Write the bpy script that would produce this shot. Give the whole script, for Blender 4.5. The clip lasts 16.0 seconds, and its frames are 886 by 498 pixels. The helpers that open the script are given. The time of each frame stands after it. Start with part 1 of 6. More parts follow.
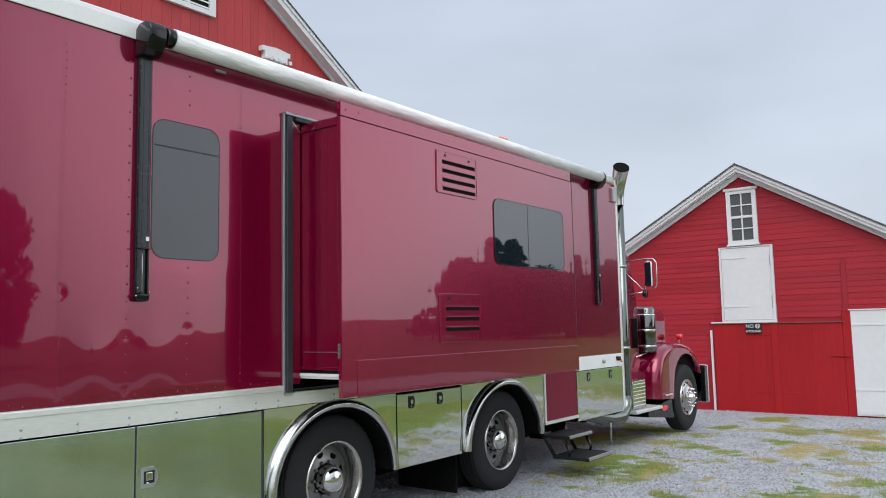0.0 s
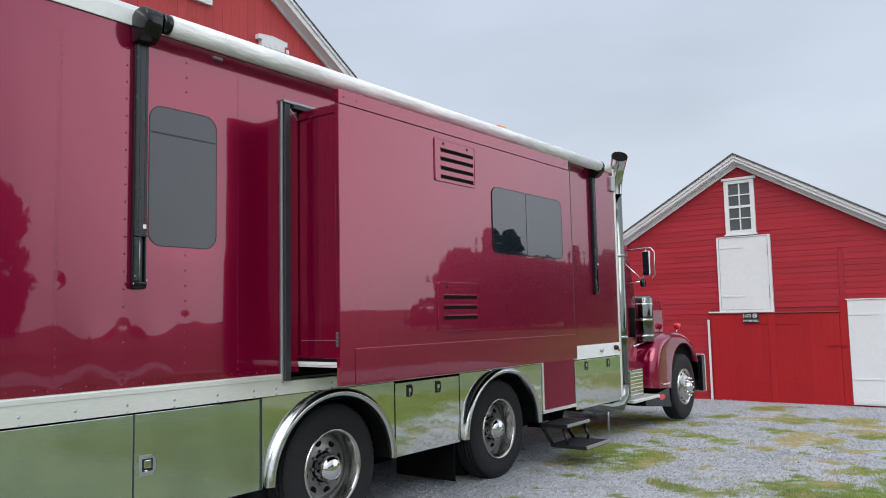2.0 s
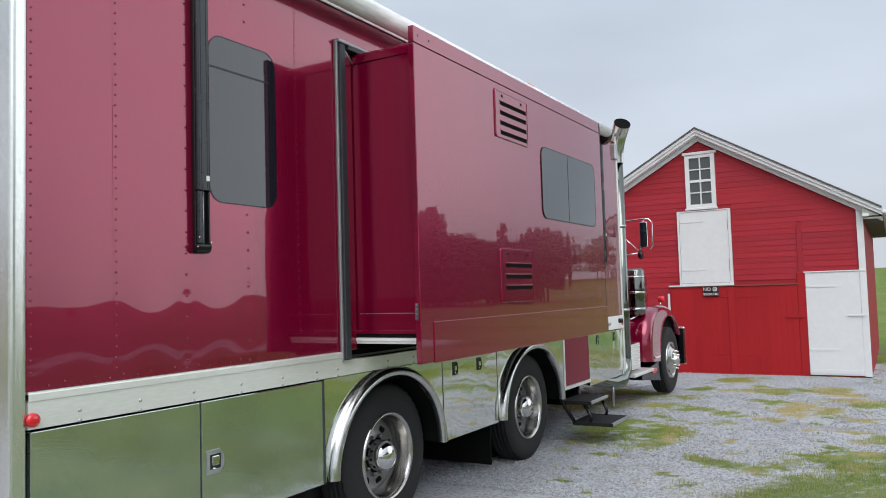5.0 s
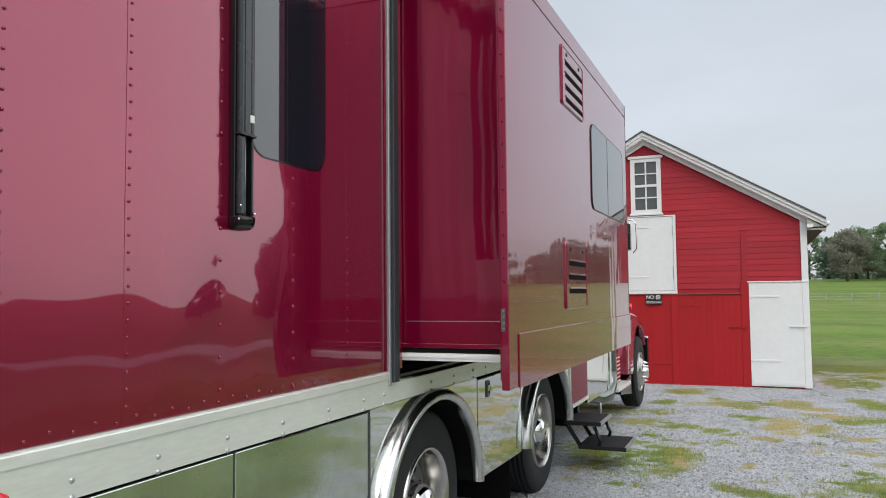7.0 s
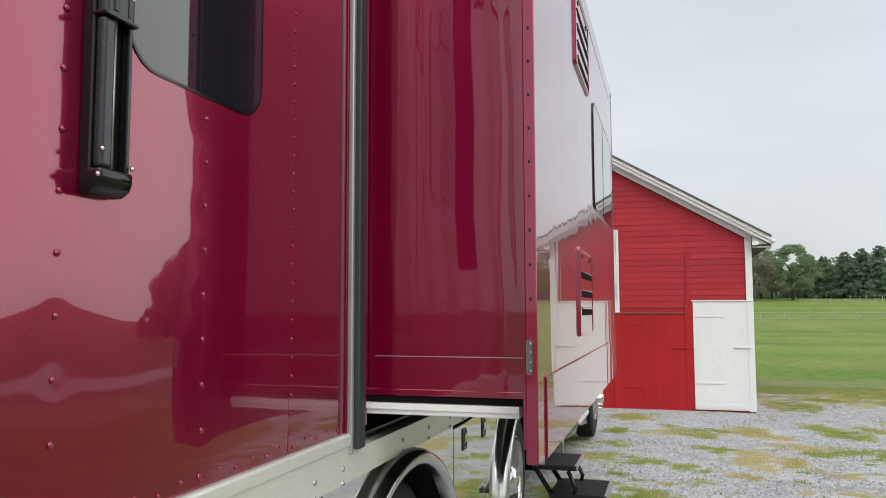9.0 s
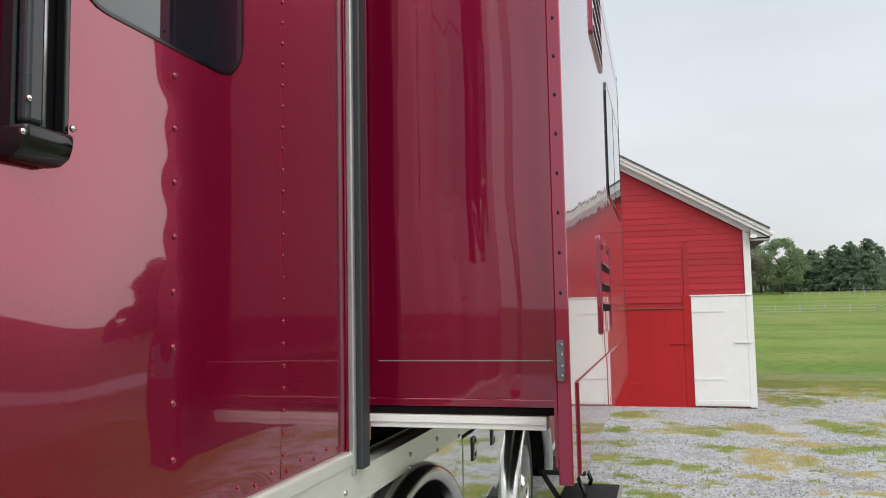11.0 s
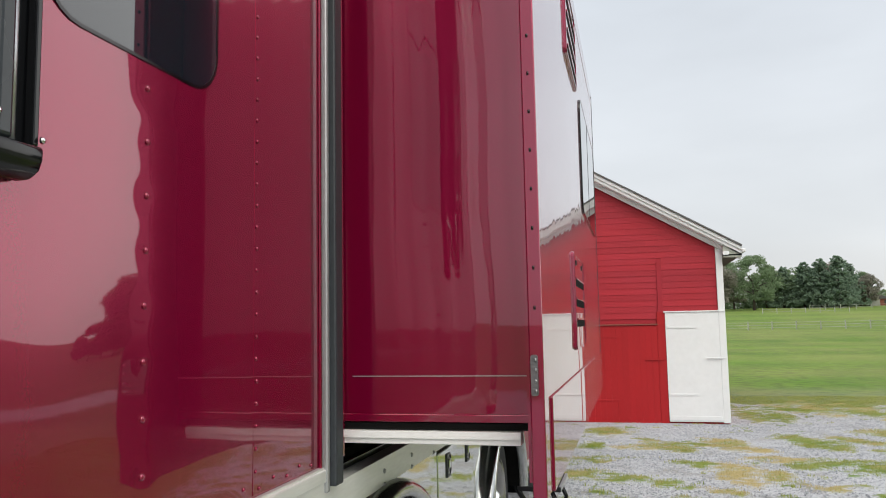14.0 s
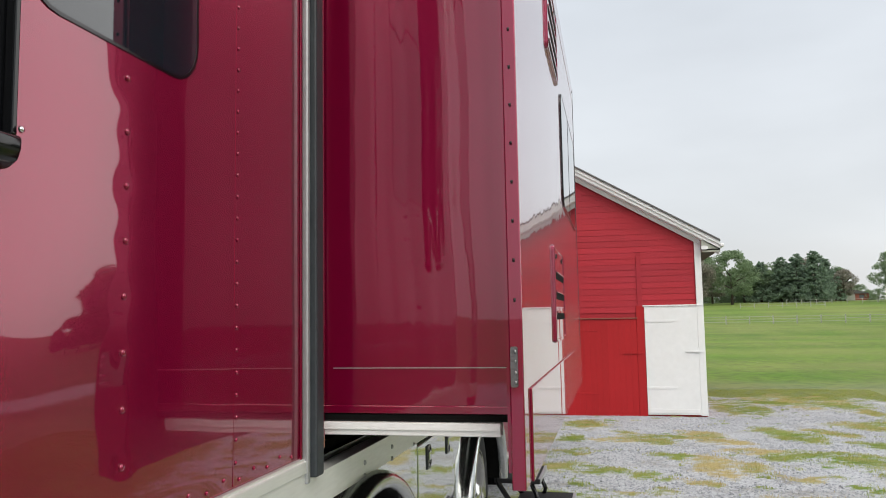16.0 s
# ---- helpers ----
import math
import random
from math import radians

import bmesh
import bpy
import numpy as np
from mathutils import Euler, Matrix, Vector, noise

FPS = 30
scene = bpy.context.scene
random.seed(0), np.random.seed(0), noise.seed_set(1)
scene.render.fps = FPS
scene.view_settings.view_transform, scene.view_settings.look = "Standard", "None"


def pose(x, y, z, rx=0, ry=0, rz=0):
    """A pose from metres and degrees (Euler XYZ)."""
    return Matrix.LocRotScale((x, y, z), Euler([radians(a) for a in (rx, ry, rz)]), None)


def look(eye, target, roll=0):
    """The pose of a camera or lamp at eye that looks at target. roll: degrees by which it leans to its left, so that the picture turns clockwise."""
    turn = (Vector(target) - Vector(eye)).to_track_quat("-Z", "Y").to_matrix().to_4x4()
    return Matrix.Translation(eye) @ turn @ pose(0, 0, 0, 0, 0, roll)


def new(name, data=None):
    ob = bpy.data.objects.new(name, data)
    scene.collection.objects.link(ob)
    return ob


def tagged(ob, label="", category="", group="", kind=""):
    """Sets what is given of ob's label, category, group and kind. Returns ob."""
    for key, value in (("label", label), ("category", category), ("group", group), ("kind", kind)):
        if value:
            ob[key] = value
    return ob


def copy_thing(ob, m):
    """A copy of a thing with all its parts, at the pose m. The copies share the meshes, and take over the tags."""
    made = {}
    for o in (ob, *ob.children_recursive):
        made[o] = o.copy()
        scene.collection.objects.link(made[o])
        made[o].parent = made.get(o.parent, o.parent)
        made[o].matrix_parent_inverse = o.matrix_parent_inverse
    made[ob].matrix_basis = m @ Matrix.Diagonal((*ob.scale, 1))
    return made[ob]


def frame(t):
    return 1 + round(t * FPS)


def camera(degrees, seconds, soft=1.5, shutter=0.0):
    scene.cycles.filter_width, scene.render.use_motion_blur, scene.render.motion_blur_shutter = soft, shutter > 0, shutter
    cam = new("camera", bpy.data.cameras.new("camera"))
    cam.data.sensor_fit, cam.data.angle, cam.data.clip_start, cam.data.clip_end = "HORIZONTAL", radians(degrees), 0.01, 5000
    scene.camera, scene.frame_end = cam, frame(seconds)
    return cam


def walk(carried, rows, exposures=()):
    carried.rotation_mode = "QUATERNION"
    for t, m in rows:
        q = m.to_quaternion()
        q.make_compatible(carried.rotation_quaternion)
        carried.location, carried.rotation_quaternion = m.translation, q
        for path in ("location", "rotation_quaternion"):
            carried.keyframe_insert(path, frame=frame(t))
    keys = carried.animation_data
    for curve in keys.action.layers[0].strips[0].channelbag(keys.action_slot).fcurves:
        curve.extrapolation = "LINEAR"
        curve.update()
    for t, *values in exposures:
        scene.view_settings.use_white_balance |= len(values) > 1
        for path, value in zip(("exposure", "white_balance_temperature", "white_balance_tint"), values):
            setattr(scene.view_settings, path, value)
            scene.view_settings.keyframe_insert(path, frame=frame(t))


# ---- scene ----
cam = camera(60.1, 16.0, soft=1.0)
PATH = [
    (0, (-0.057, 0.001, 1.7), (-1.258, 1.587, 1.901), -1.2),
    (0.5, (-0.06, -0.008, 1.699), (-1.259, 1.581, 1.894), -1.3),
    (1, (-0.062, -0.002, 1.685), (-1.261, 1.588, 1.875), -1.4),
    (1.5, (-0.062, 0.002, 1.692), (-1.261, 1.593, 1.873), -1.2),
    (2, (-0.072, 0.01, 1.684), (-1.27, 1.602, 1.86), -1.2),
    (2.5, (-0.094, -0.001, 1.682), (-1.288, 1.595, 1.852), -1.1),
    (3, (-0.195, -0.061, 1.662), (-1.378, 1.542, 1.83), -1.1),
    (3.5, (-0.386, -0.153, 1.683), (-1.548, 1.467, 1.841), -1.1),
    (4, (-0.666, -0.192, 1.626), (-1.789, 1.457, 1.772), -1.3),
    (6.5, (-2.640, 0.262, 1.688), (-3.458, 2.084, 1.787), -1.1),
    (7, (-2.942, 0.503, 1.659), (-3.703, 2.349, 1.778), -0.54),
    (7.5, (-3.210, 0.812, 1.659), (-3.912, 2.679, 1.801), -0.26),
    (8, (-3.470, 1.090, 1.696), (-4.122, 2.975, 1.847), 0.37),
    (8.5, (-3.583, 1.398, 1.687), (-4.189, 3.297, 1.846), 0.30),
    (9, (-3.657, 1.597, 1.684), (-4.219, 3.509, 1.844), -0.12),
    (11.5, (-3.829, 1.918, 1.678), (-4.366, 3.838, 1.836), -1.08),
    (12, (-3.828, 1.913, 1.680), (-4.364, 3.833, 1.841), -0.91),
    (12.5, (-3.828, 1.911, 1.680), (-4.356, 3.833, 1.846), -0.72),
    (13, (-3.830, 1.910, 1.677), (-4.346, 3.834, 1.856), -0.83),
    (13.5, (-3.824, 1.908, 1.677), (-4.322, 3.835, 1.866), -0.85),
    (14, (-3.817, 1.907, 1.675), (-4.292, 3.839, 1.874), -1.07),
    (14.5, (-3.811, 1.901, 1.674), (-4.265, 3.838, 1.873), -1.16),
    (15, (-3.813, 1.902, 1.673), (-4.252, 3.843, 1.869), -1.21),
    (15.5, (-3.811, 1.899, 1.671), (-4.243, 3.842, 1.859), -1.08),
    (16, (-3.814, 1.898, 1.670), (-4.242, 3.843, 1.852), -0.97),
]
walk(cam, [(t, look(eye, target, roll)) for t, eye, target, roll in PATH],
     exposures=[(0, 0.16, 6250, 10), (4, 0.16, 6280, 10), (7, 0.20, 6560, 8), (9, 0.32, 6820, 8), (12, 0.37, 6880, 9), (16, 0.37, 6880, 9)])

# ---- world, sun and exposure ----
world = bpy.data.worlds.new("overcast_sky")
scene.world = world
world.use_nodes = True
wn, wl = world.node_tree.nodes, world.node_tree.links
wn.clear()
w_out, w_bg = wn.new("ShaderNodeOutputWorld"), wn.new("ShaderNodeBackground")
w_sky = wn.new("ShaderNodeTexSky")
w_sky.sky_type, w_sky.sun_disc = "NISHITA", False
SUN_ELEVATION, SUN_AZIMUTH = 48.0, 148.0      # azimuth clockwise from +y
GLOW_ELEVATION, GLOW_AZIMUTH = 16.0, 47.0     # bright sky patch added off the sun
w_sky.sun_elevation, w_sky.sun_rotation = radians(SUN_ELEVATION), radians(SUN_AZIMUTH)
w_sky.air_density, w_sky.dust_density = 1.0, 4.0
w_co, w_sep = wn.new("ShaderNodeTexCoord"), wn.new("ShaderNodeSeparateXYZ")
w_ramp = wn.new("ShaderNodeValToRGB")
w_ramp.color_ramp.elements[0].position, w_ramp.color_ramp.elements[0].color = 0.0, (0.67, 0.69, 0.725, 1)
w_ramp.color_ramp.elements[1].position, w_ramp.color_ramp.elements[1].color = 1.0, (0.72, 0.76, 0.82, 1)
for pos, col in ((0.10, (0.615, 0.655, 0.715, 1)), (0.42, (0.57, 0.625, 0.71, 1)), (0.62, (0.66, 0.71, 0.79, 1))):
    e = w_ramp.color_ramp.elements.new(pos)
    e.color = col
w_noise = wn.new("ShaderNodeTexNoise")
w_noise.inputs["Scale"].default_value, w_noise.inputs["Detail"].default_value = 2.2, 5.0
w_noise.inputs["Roughness"].default_value = 0.45
w_map = wn.new("ShaderNodeMapping")
w_map.inputs["Scale"].default_value = (1.0, 1.0, 3.0)
w_amp = wn.new("ShaderNodeMapRange")
w_amp.inputs["From Min"].default_value, w_amp.inputs["From Max"].default_value = 0.3, 0.7
w_amp.inputs["To Min"].default_value, w_amp.inputs["To Max"].default_value = 0.88, 1.09
w_mul = wn.new("ShaderNodeVectorMath")
w_mul.operation = "SCALE"
w_mix = wn.new("ShaderNodeMix")
w_mix.data_type = "RGBA"
w_mix.inputs["Factor"].default_value = 0.9
w_dim = wn.new("ShaderNodeVectorMath")
w_dim.operation = "SCALE"
w_dim.inputs["Scale"].default_value = 0.12
wl.new(w_co.outputs["Generated"], w_sep.inputs[0])
wl.new(w_sep.outputs["Z"], w_ramp.inputs["Fac"])
wl.new(w_co.outputs["Generated"], w_map.inputs["Vector"])
wl.new(w_map.outputs[0], w_noise.inputs["Vector"])
wl.new(w_noise.outputs["Fac"], w_amp.inputs["Value"])
wl.new(w_ramp.outputs["Color"], w_mul.inputs[0])
wl.new(w_amp.outputs["Result"], w_mul.inputs["Scale"])
wl.new(w_sky.outputs["Color"], w_dim.inputs[0])
wl.new(w_dim.outputs[0], w_mix.inputs["A"])
wl.new(w_mul.outputs[0], w_mix.inputs["B"])
w_bg.inputs["Strength"].default_value = 1.0
# a bright patch added to the sky, off the sun, brightens the paint's reflections
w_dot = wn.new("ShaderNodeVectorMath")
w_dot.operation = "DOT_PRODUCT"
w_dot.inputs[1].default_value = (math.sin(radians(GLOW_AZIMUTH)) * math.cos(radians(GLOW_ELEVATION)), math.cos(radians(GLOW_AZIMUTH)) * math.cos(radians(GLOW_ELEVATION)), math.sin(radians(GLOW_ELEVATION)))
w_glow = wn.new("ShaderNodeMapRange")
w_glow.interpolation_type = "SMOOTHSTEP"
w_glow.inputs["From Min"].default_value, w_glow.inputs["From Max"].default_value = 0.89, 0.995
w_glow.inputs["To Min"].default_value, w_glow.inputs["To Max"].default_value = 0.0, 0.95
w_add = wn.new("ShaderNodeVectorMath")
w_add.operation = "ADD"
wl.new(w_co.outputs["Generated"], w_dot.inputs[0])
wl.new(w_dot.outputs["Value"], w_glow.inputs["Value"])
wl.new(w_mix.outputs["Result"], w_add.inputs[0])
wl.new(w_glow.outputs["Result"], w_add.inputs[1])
# and broadly brighter round the hidden sun
w_dot2 = wn.new("ShaderNodeVectorMath")
w_dot2.operation = "DOT_PRODUCT"
w_dot2.inputs[1].default_value = (math.sin(radians(SUN_AZIMUTH)) * math.cos(radians(SUN_ELEVATION)), math.cos(radians(SUN_AZIMUTH)) * math.cos(radians(SUN_ELEVATION)), math.sin(radians(SUN_ELEVATION)))
w_halo = wn.new("ShaderNodeMapRange")
w_halo.inputs["From Min"].default_value, w_halo.inputs["From Max"].default_value = 0.35, 1.0
w_halo.inputs["To Min"].default_value, w_halo.inputs["To Max"].default_value = 0.0, 0.45
w_add2 = wn.new("ShaderNodeVectorMath")
w_add2.operation = "ADD"
wl.new(w_co.outputs["Generated"], w_dot2.inputs[0])
wl.new(w_dot2.outputs["Value"], w_halo.inputs["Value"])
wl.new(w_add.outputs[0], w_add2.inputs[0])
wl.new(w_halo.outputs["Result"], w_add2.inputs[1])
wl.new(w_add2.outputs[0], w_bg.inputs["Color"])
wl.new(w_bg.outputs[0], w_out.inputs["Surface"])

sun_data = bpy.data.lights.new("sun", "SUN")
sun_data.energy, sun_data.angle, sun_data.color = 1.5, radians(50), (1.0, 0.97, 0.93)
sun = new("sun", sun_data)
sun_dir = Vector((math.sin(radians(SUN_AZIMUTH)) * math.cos(radians(SUN_ELEVATION)),
                  math.cos(radians(SUN_AZIMUTH)) * math.cos(radians(SUN_ELEVATION)), math.sin(radians(SUN_ELEVATION))))
sun.matrix_basis = look(sun_dir * 60, (0, 0, 0))

# ---- materials ----
MATS = {}


def material(name, color, rough=0.5, metal=0.0, coat=0.0, var=0.15, scale=6.0, fine=60.0, bump=0.0, bump_scale=40.0,
             tint=None, rvar=0.1, piece=0.0, stretch=(1, 1, 1), spec=0.5, wave=0.0, wave_scale=1.2, coat_rough=0.03, wave_stretch=(1, 1, 1), coat_ior=1.52):
    """Principled material with two scales of colour variation, roughness variation and relief."""
    m = bpy.data.materials.new(name)
    m.use_nodes = True
    n, l = m.node_tree.nodes, m.node_tree.links
    b = n["Principled BSDF"]
    co = n.new("ShaderNodeTexCoord")
    mp = n.new("ShaderNodeMapping")
    mp.inputs["Scale"].default_value = stretch
    l.new(co.outputs["Object"], mp.inputs["Vector"])
    big, small = n.new("ShaderNodeTexNoise"), n.new("ShaderNodeTexNoise")
    big.inputs["Scale"].default_value, big.inputs["Detail"].default_value = scale, 4.0
    small.inputs["Scale"].default_value, small.inputs["Detail"].default_value = fine, 3.0
    for t in (big, small):
        l.new(mp.outputs[0], t.inputs["Vector"])
    mix = n.new("ShaderNodeMath")
    mix.operation = "ADD"
    l.new(big.outputs["Fac"], mix.inputs[0])
    l.new(small.outputs["Fac"], mix.inputs[1])
    rng = n.new("ShaderNodeMapRange")
    rng.inputs["From Min"].default_value, rng.inputs["From Max"].default_value = 0.65, 1.35
    rng.inputs["To Min"].default_value, rng.inputs["To Max"].default_value = 1 - var, 1 + var
    l.new(mix.outputs[0], rng.inputs["Value"])
    val = rng.outputs["Result"]
    if piece:
        info = n.new("ShaderNodeObjectInfo")
        r2 = n.new("ShaderNodeMapRange")
        r2.inputs["To Min"].default_value, r2.inputs["To Max"].default_value = 1 - piece, 1 + piece
        l.new(info.outputs["Random"], r2.inputs["Value"])
        mu = n.new("ShaderNodeMath")
        mu.operation = "MULTIPLY"
        l.new(val, mu.inputs[0])
        l.new(r2.outputs["Result"], mu.inputs[1])
        val = mu.outputs[0]
    sc = n.new("ShaderNodeVectorMath")
    sc.operation = "SCALE"
    l.new(val, sc.inputs["Scale"])
    if tint:
        cm = n.new("ShaderNodeMix")
        cm.data_type = "RGBA"
        cm.inputs["A"].default_value, cm.inputs["B"].default_value = (*color, 1), (*tint, 1)
        sel = n.new("ShaderNodeMapRange")
        sel.inputs["From Min"].default_value, sel.inputs["From Max"].default_value = 0.42, 0.68
        l.new(big.outputs["Fac"], sel.inputs["Value"])
        l.new(sel.outputs["Result"], cm.inputs["Factor"])
        l.new(cm.outputs["Result"], sc.inputs[0])
    else:
        sc.inputs[0].default_value = color
    l.new(sc.outputs[0], b.inputs["Base Color"])
    rr = n.new("ShaderNodeMapRange")
    rr.inputs["To Min"].default_value, rr.inputs["To Max"].default_value = max(0.0, rough - rvar), min(1.0, rough + rvar)
    l.new(big.outputs["Fac"], rr.inputs["Value"])
    l.new(rr.outputs["Result"], b.inputs["Roughness"])
    b.inputs["Metallic"].default_value = metal
    b.inputs["Specular IOR Level"].default_value = spec
    b.inputs["Coat Weight"].default_value = coat
    b.inputs["Coat IOR"].default_value = coat_ior
    b.inputs["Coat Roughness"].default_value = coat_rough
    normal = None
    if wave:
        wv = n.new("ShaderNodeTexNoise")
        wv.inputs["Scale"].default_value, wv.inputs["Detail"].default_value = wave_scale, 1.0
        wm = n.new("ShaderNodeMapping")
        wm.inputs["Scale"].default_value = wave_stretch
        l.new(co.outputs["Object"], wm.inputs["Vector"])
        l.new(wm.outputs[0], wv.inputs["Vector"])
        bw = n.new("ShaderNodeBump")
        bw.inputs["Strength"].default_value, bw.inputs["Distance"].default_value = 1.0, wave
        l.new(wv.outputs["Fac"], bw.inputs["Height"])
        normal = bw.outputs[0]
    if bump:
        bt = n.new("ShaderNodeTexNoise")
        bt.inputs["Scale"].default_value, bt.inputs["Detail"].default_value = bump_scale, 4.0
        l.new(mp.outputs[0], bt.inputs["Vector"])
        bb = n.new("ShaderNodeBump")
        bb.inputs["Strength"].default_value, bb.inputs["Distance"].default_value = 1.0, bump
        l.new(bt.outputs["Fac"], bb.inputs["Height"])
        if normal:
            l.new(normal, bb.inputs["Normal"])
        normal = bb.outputs[0]
    if normal:
        l.new(normal, b.inputs["Normal"])
        if coat:
            l.new(normal, b.inputs["Coat Normal"])
    MATS[name] = m
    return m


maroon = material("maroon_gloss_paint", (0.240, 0.0020, 0.037), 0.24, metal=0.5, spec=0.2, coat=1.0, var=0.05, scale=1.5, fine=400, rvar=0.03, wave=0.0012, wave_scale=1.9, coat_rough=0.02, wave_stretch=(2.6, 2.6, 0.45), coat_ior=1.62)
maroon_satin = material("maroon_satin_paint", (0.200, 0.0060, 0.034), 0.42, metal=0.3, spec=0.2, coat=0.15, var=0.08, scale=1.5, fine=300, rvar=0.05, coat_rough=0.15)
hinge_metal = material("dull_knurled_steel", (0.15, 0.15, 0.155), 0.45, metal=0.7, var=0.25, bump=0.002, bump_scale=160)
frame_grey = material("dull_frame_aluminium", (0.36, 0.37, 0.38), 0.45, metal=0.6, var=0.08)
aluminium = material("satin_aluminium", (0.78, 0.79, 0.77), 0.34, metal=0.48, var=0.07, scale=3, fine=90, bump=0.0006, stretch=(1, 0.15, 1), rvar=0.08)
post_metal = material("worn_bright_post", (0.74, 0.76, 0.73), 0.24, metal=0.92, var=0.08, scale=3, fine=60, rvar=0.08, bump=0.0004, bump_scale=30)
polished = material("polished_aluminium", (0.72, 0.74, 0.70), 0.045, metal=0.95, var=0.05, scale=2.0, fine=30, rvar=0.02, wave=0.0035, wave_scale=3.0)
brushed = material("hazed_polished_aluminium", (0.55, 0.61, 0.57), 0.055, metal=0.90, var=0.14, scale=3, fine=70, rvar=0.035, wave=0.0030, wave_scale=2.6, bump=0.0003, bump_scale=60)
# chrome with the dark tone of its reflections put into the base colour
stack_metal = material("dark_chrome", (0.19, 0.205, 0.19), 0.08, metal=1.0, var=0.12, rvar=0.06)
chrome = material("chrome", (0.68, 0.68, 0.69), 0.05, metal=1.0, var=0.03, rvar=0.03)
arch_steel = material("hazy_stainless_steel", (0.56, 0.57, 0.56), 0.20, metal=1.0, var=0.10, scale=5, fine=40, rvar=0.08, wave=0.003, wave_scale=4.0)
steel = material("galvanised_steel", (0.45, 0.46, 0.48), 0.4, metal=0.9, var=0.15)
rim_metal = material("forged_wheel_aluminium", (0.46, 0.45, 0.43), 0.20, metal=1.0, var=0.08, scale=8, rvar=0.08)
# grey disc metal, with the shade inside the wheel's dish put into its colour
disc_metal = material("shaded_wheel_disc", (0.20, 0.20, 0.195), 0.34, metal=0.85, var=0.22, scale=7, rvar=0.1)
rubber = material("tyre_rubber", (0.015, 0.0155, 0.017), 0.72, spec=0.3, var=0.25, scale=9, bump=0.001, bump_scale=120)
seal_rubber = material("seal_rubber", (0.026, 0.032, 0.038), 0.55, var=0.2)
black_paint = material("black_satin_paint", (0.006, 0.0065, 0.008), 0.14, spec=0.4, var=0.1)
arm_grey = material("charcoal_awning_arm", (0.020, 0.025, 0.030), 0.26, spec=0.4, var=0.1)
# black of underbody parts; shade in gaps, slots and holes is put into it too
under_shade_black = material("underbody_shade_black", (0.008, 0.008, 0.008), 0.9, var=0.3, spec=0.05)
tread_black = material("step_grip_black", (0.018, 0.018, 0.020), 0.75, spec=0.2, var=0.2, bump=0.001, bump_scale=200)
canvas = material("white_vinyl_awning", (0.80, 0.81, 0.82), 0.45, var=0.16, scale=4, fine=14, bump=0.022, bump_scale=9, stretch=(1.3, 0.32, 1.3))
trim_white = material("white_trim_enamel", (0.80, 0.81, 0.81), 0.35, var=0.04)
barn_red = material("barn_red_paint", (0.35, 0.017, 0.028), 0.6, spec=0.3, var=0.12, scale=1.8, fine=45, bump=0.0015, bump_scale=40, piece=0.10, stretch=(0.35, 1, 1), tint=(0.32, 0.020, 0.034))
door_red = material("red_door_paint", (0.34, 0.009, 0.013), 0.55, spec=0.3, var=0.10, scale=2.0, fine=40, bump=0.002, bump_scale=30, piece=0.05, stretch=(1, 1, 0.3))
barn_red_far = material("faded_barn_red_boards", (0.40, 0.034, 0.036), 0.6, var=0.14, scale=1.5, fine=20, piece=0.08, bump=0.002, stretch=(1, 1, 0.2))
barn_white = material("white_barn_paint", (0.68, 0.70, 0.705), 0.5, var=0.04, scale=1.2, fine=9, bump=0.0005, bump_scale=30)
shingle = material("grey_roof_shingle", (0.10, 0.10, 0.10), 0.9, var=0.3, bump=0.004)
dark_room = material("dark_interior", (0.012, 0.011, 0.012), 0.9, var=0.2)
fence_wood = material("weathered_white_fence", (0.34, 0.355, 0.31), 0.8, var=0.2)
bark = material("bark", (0.07, 0.055, 0.042), 0.9, var=0.3, bump=0.01, bump_scale=12)
brick_far = material("weathered_brick", (0.22, 0.07, 0.05), 0.9, var=0.2)
red_lens = material("red_lamp_lens", (0.62, 0.010, 0.016), 0.15, coat=0.6, var=0.05)
amber_lens = material("amber_lamp_lens", (0.75, 0.20, 0.02), 0.15, coat=0.6, var=0.05)
white_print = material("white_print", (0.78, 0.78, 0.78), 0.5, var=0.03)
sign_black = material("black_sign_board", (0.012, 0.013, 0.013), 0.4, var=0.1)


def leaf_material(name, color, tint, through_share=0.0):
    """Leaves, blades or stones told apart piece by piece; thin leaves let part of the light through."""
    m = bpy.data.materials.new(name)
    m.use_nodes = True
    n, l = m.node_tree.nodes, m.node_tree.links
    b = n["Principled BSDF"]
    geo = n.new("ShaderNodeNewGeometry")
    mix = n.new("ShaderNodeMix")
    mix.data_type = "RGBA"
    mix.inputs["A"].default_value, mix.inputs["B"].default_value = (*color, 1), (*tint, 1)
    l.new(geo.outputs["Random Per Island"], mix.inputs["Factor"])
    l.new(mix.outputs["Result"], b.inputs["Base Color"])
    b.inputs["Roughness"].default_value = 0.8
    b.inputs["Specular IOR Level"].default_value = 0.15
    if through_share:
        tl, sh = n.new("ShaderNodeBsdfTranslucent"), n.new("ShaderNodeMixShader")
        sh.inputs[0].default_value = through_share
        l.new(mix.outputs["Result"], tl.inputs["Color"])
        l.new(b.outputs[0], sh.inputs[1])
        l.new(tl.outputs[0], sh.inputs[2])
        l.new(sh.outputs[0], n["Material Output"].inputs["Surface"])
    return m


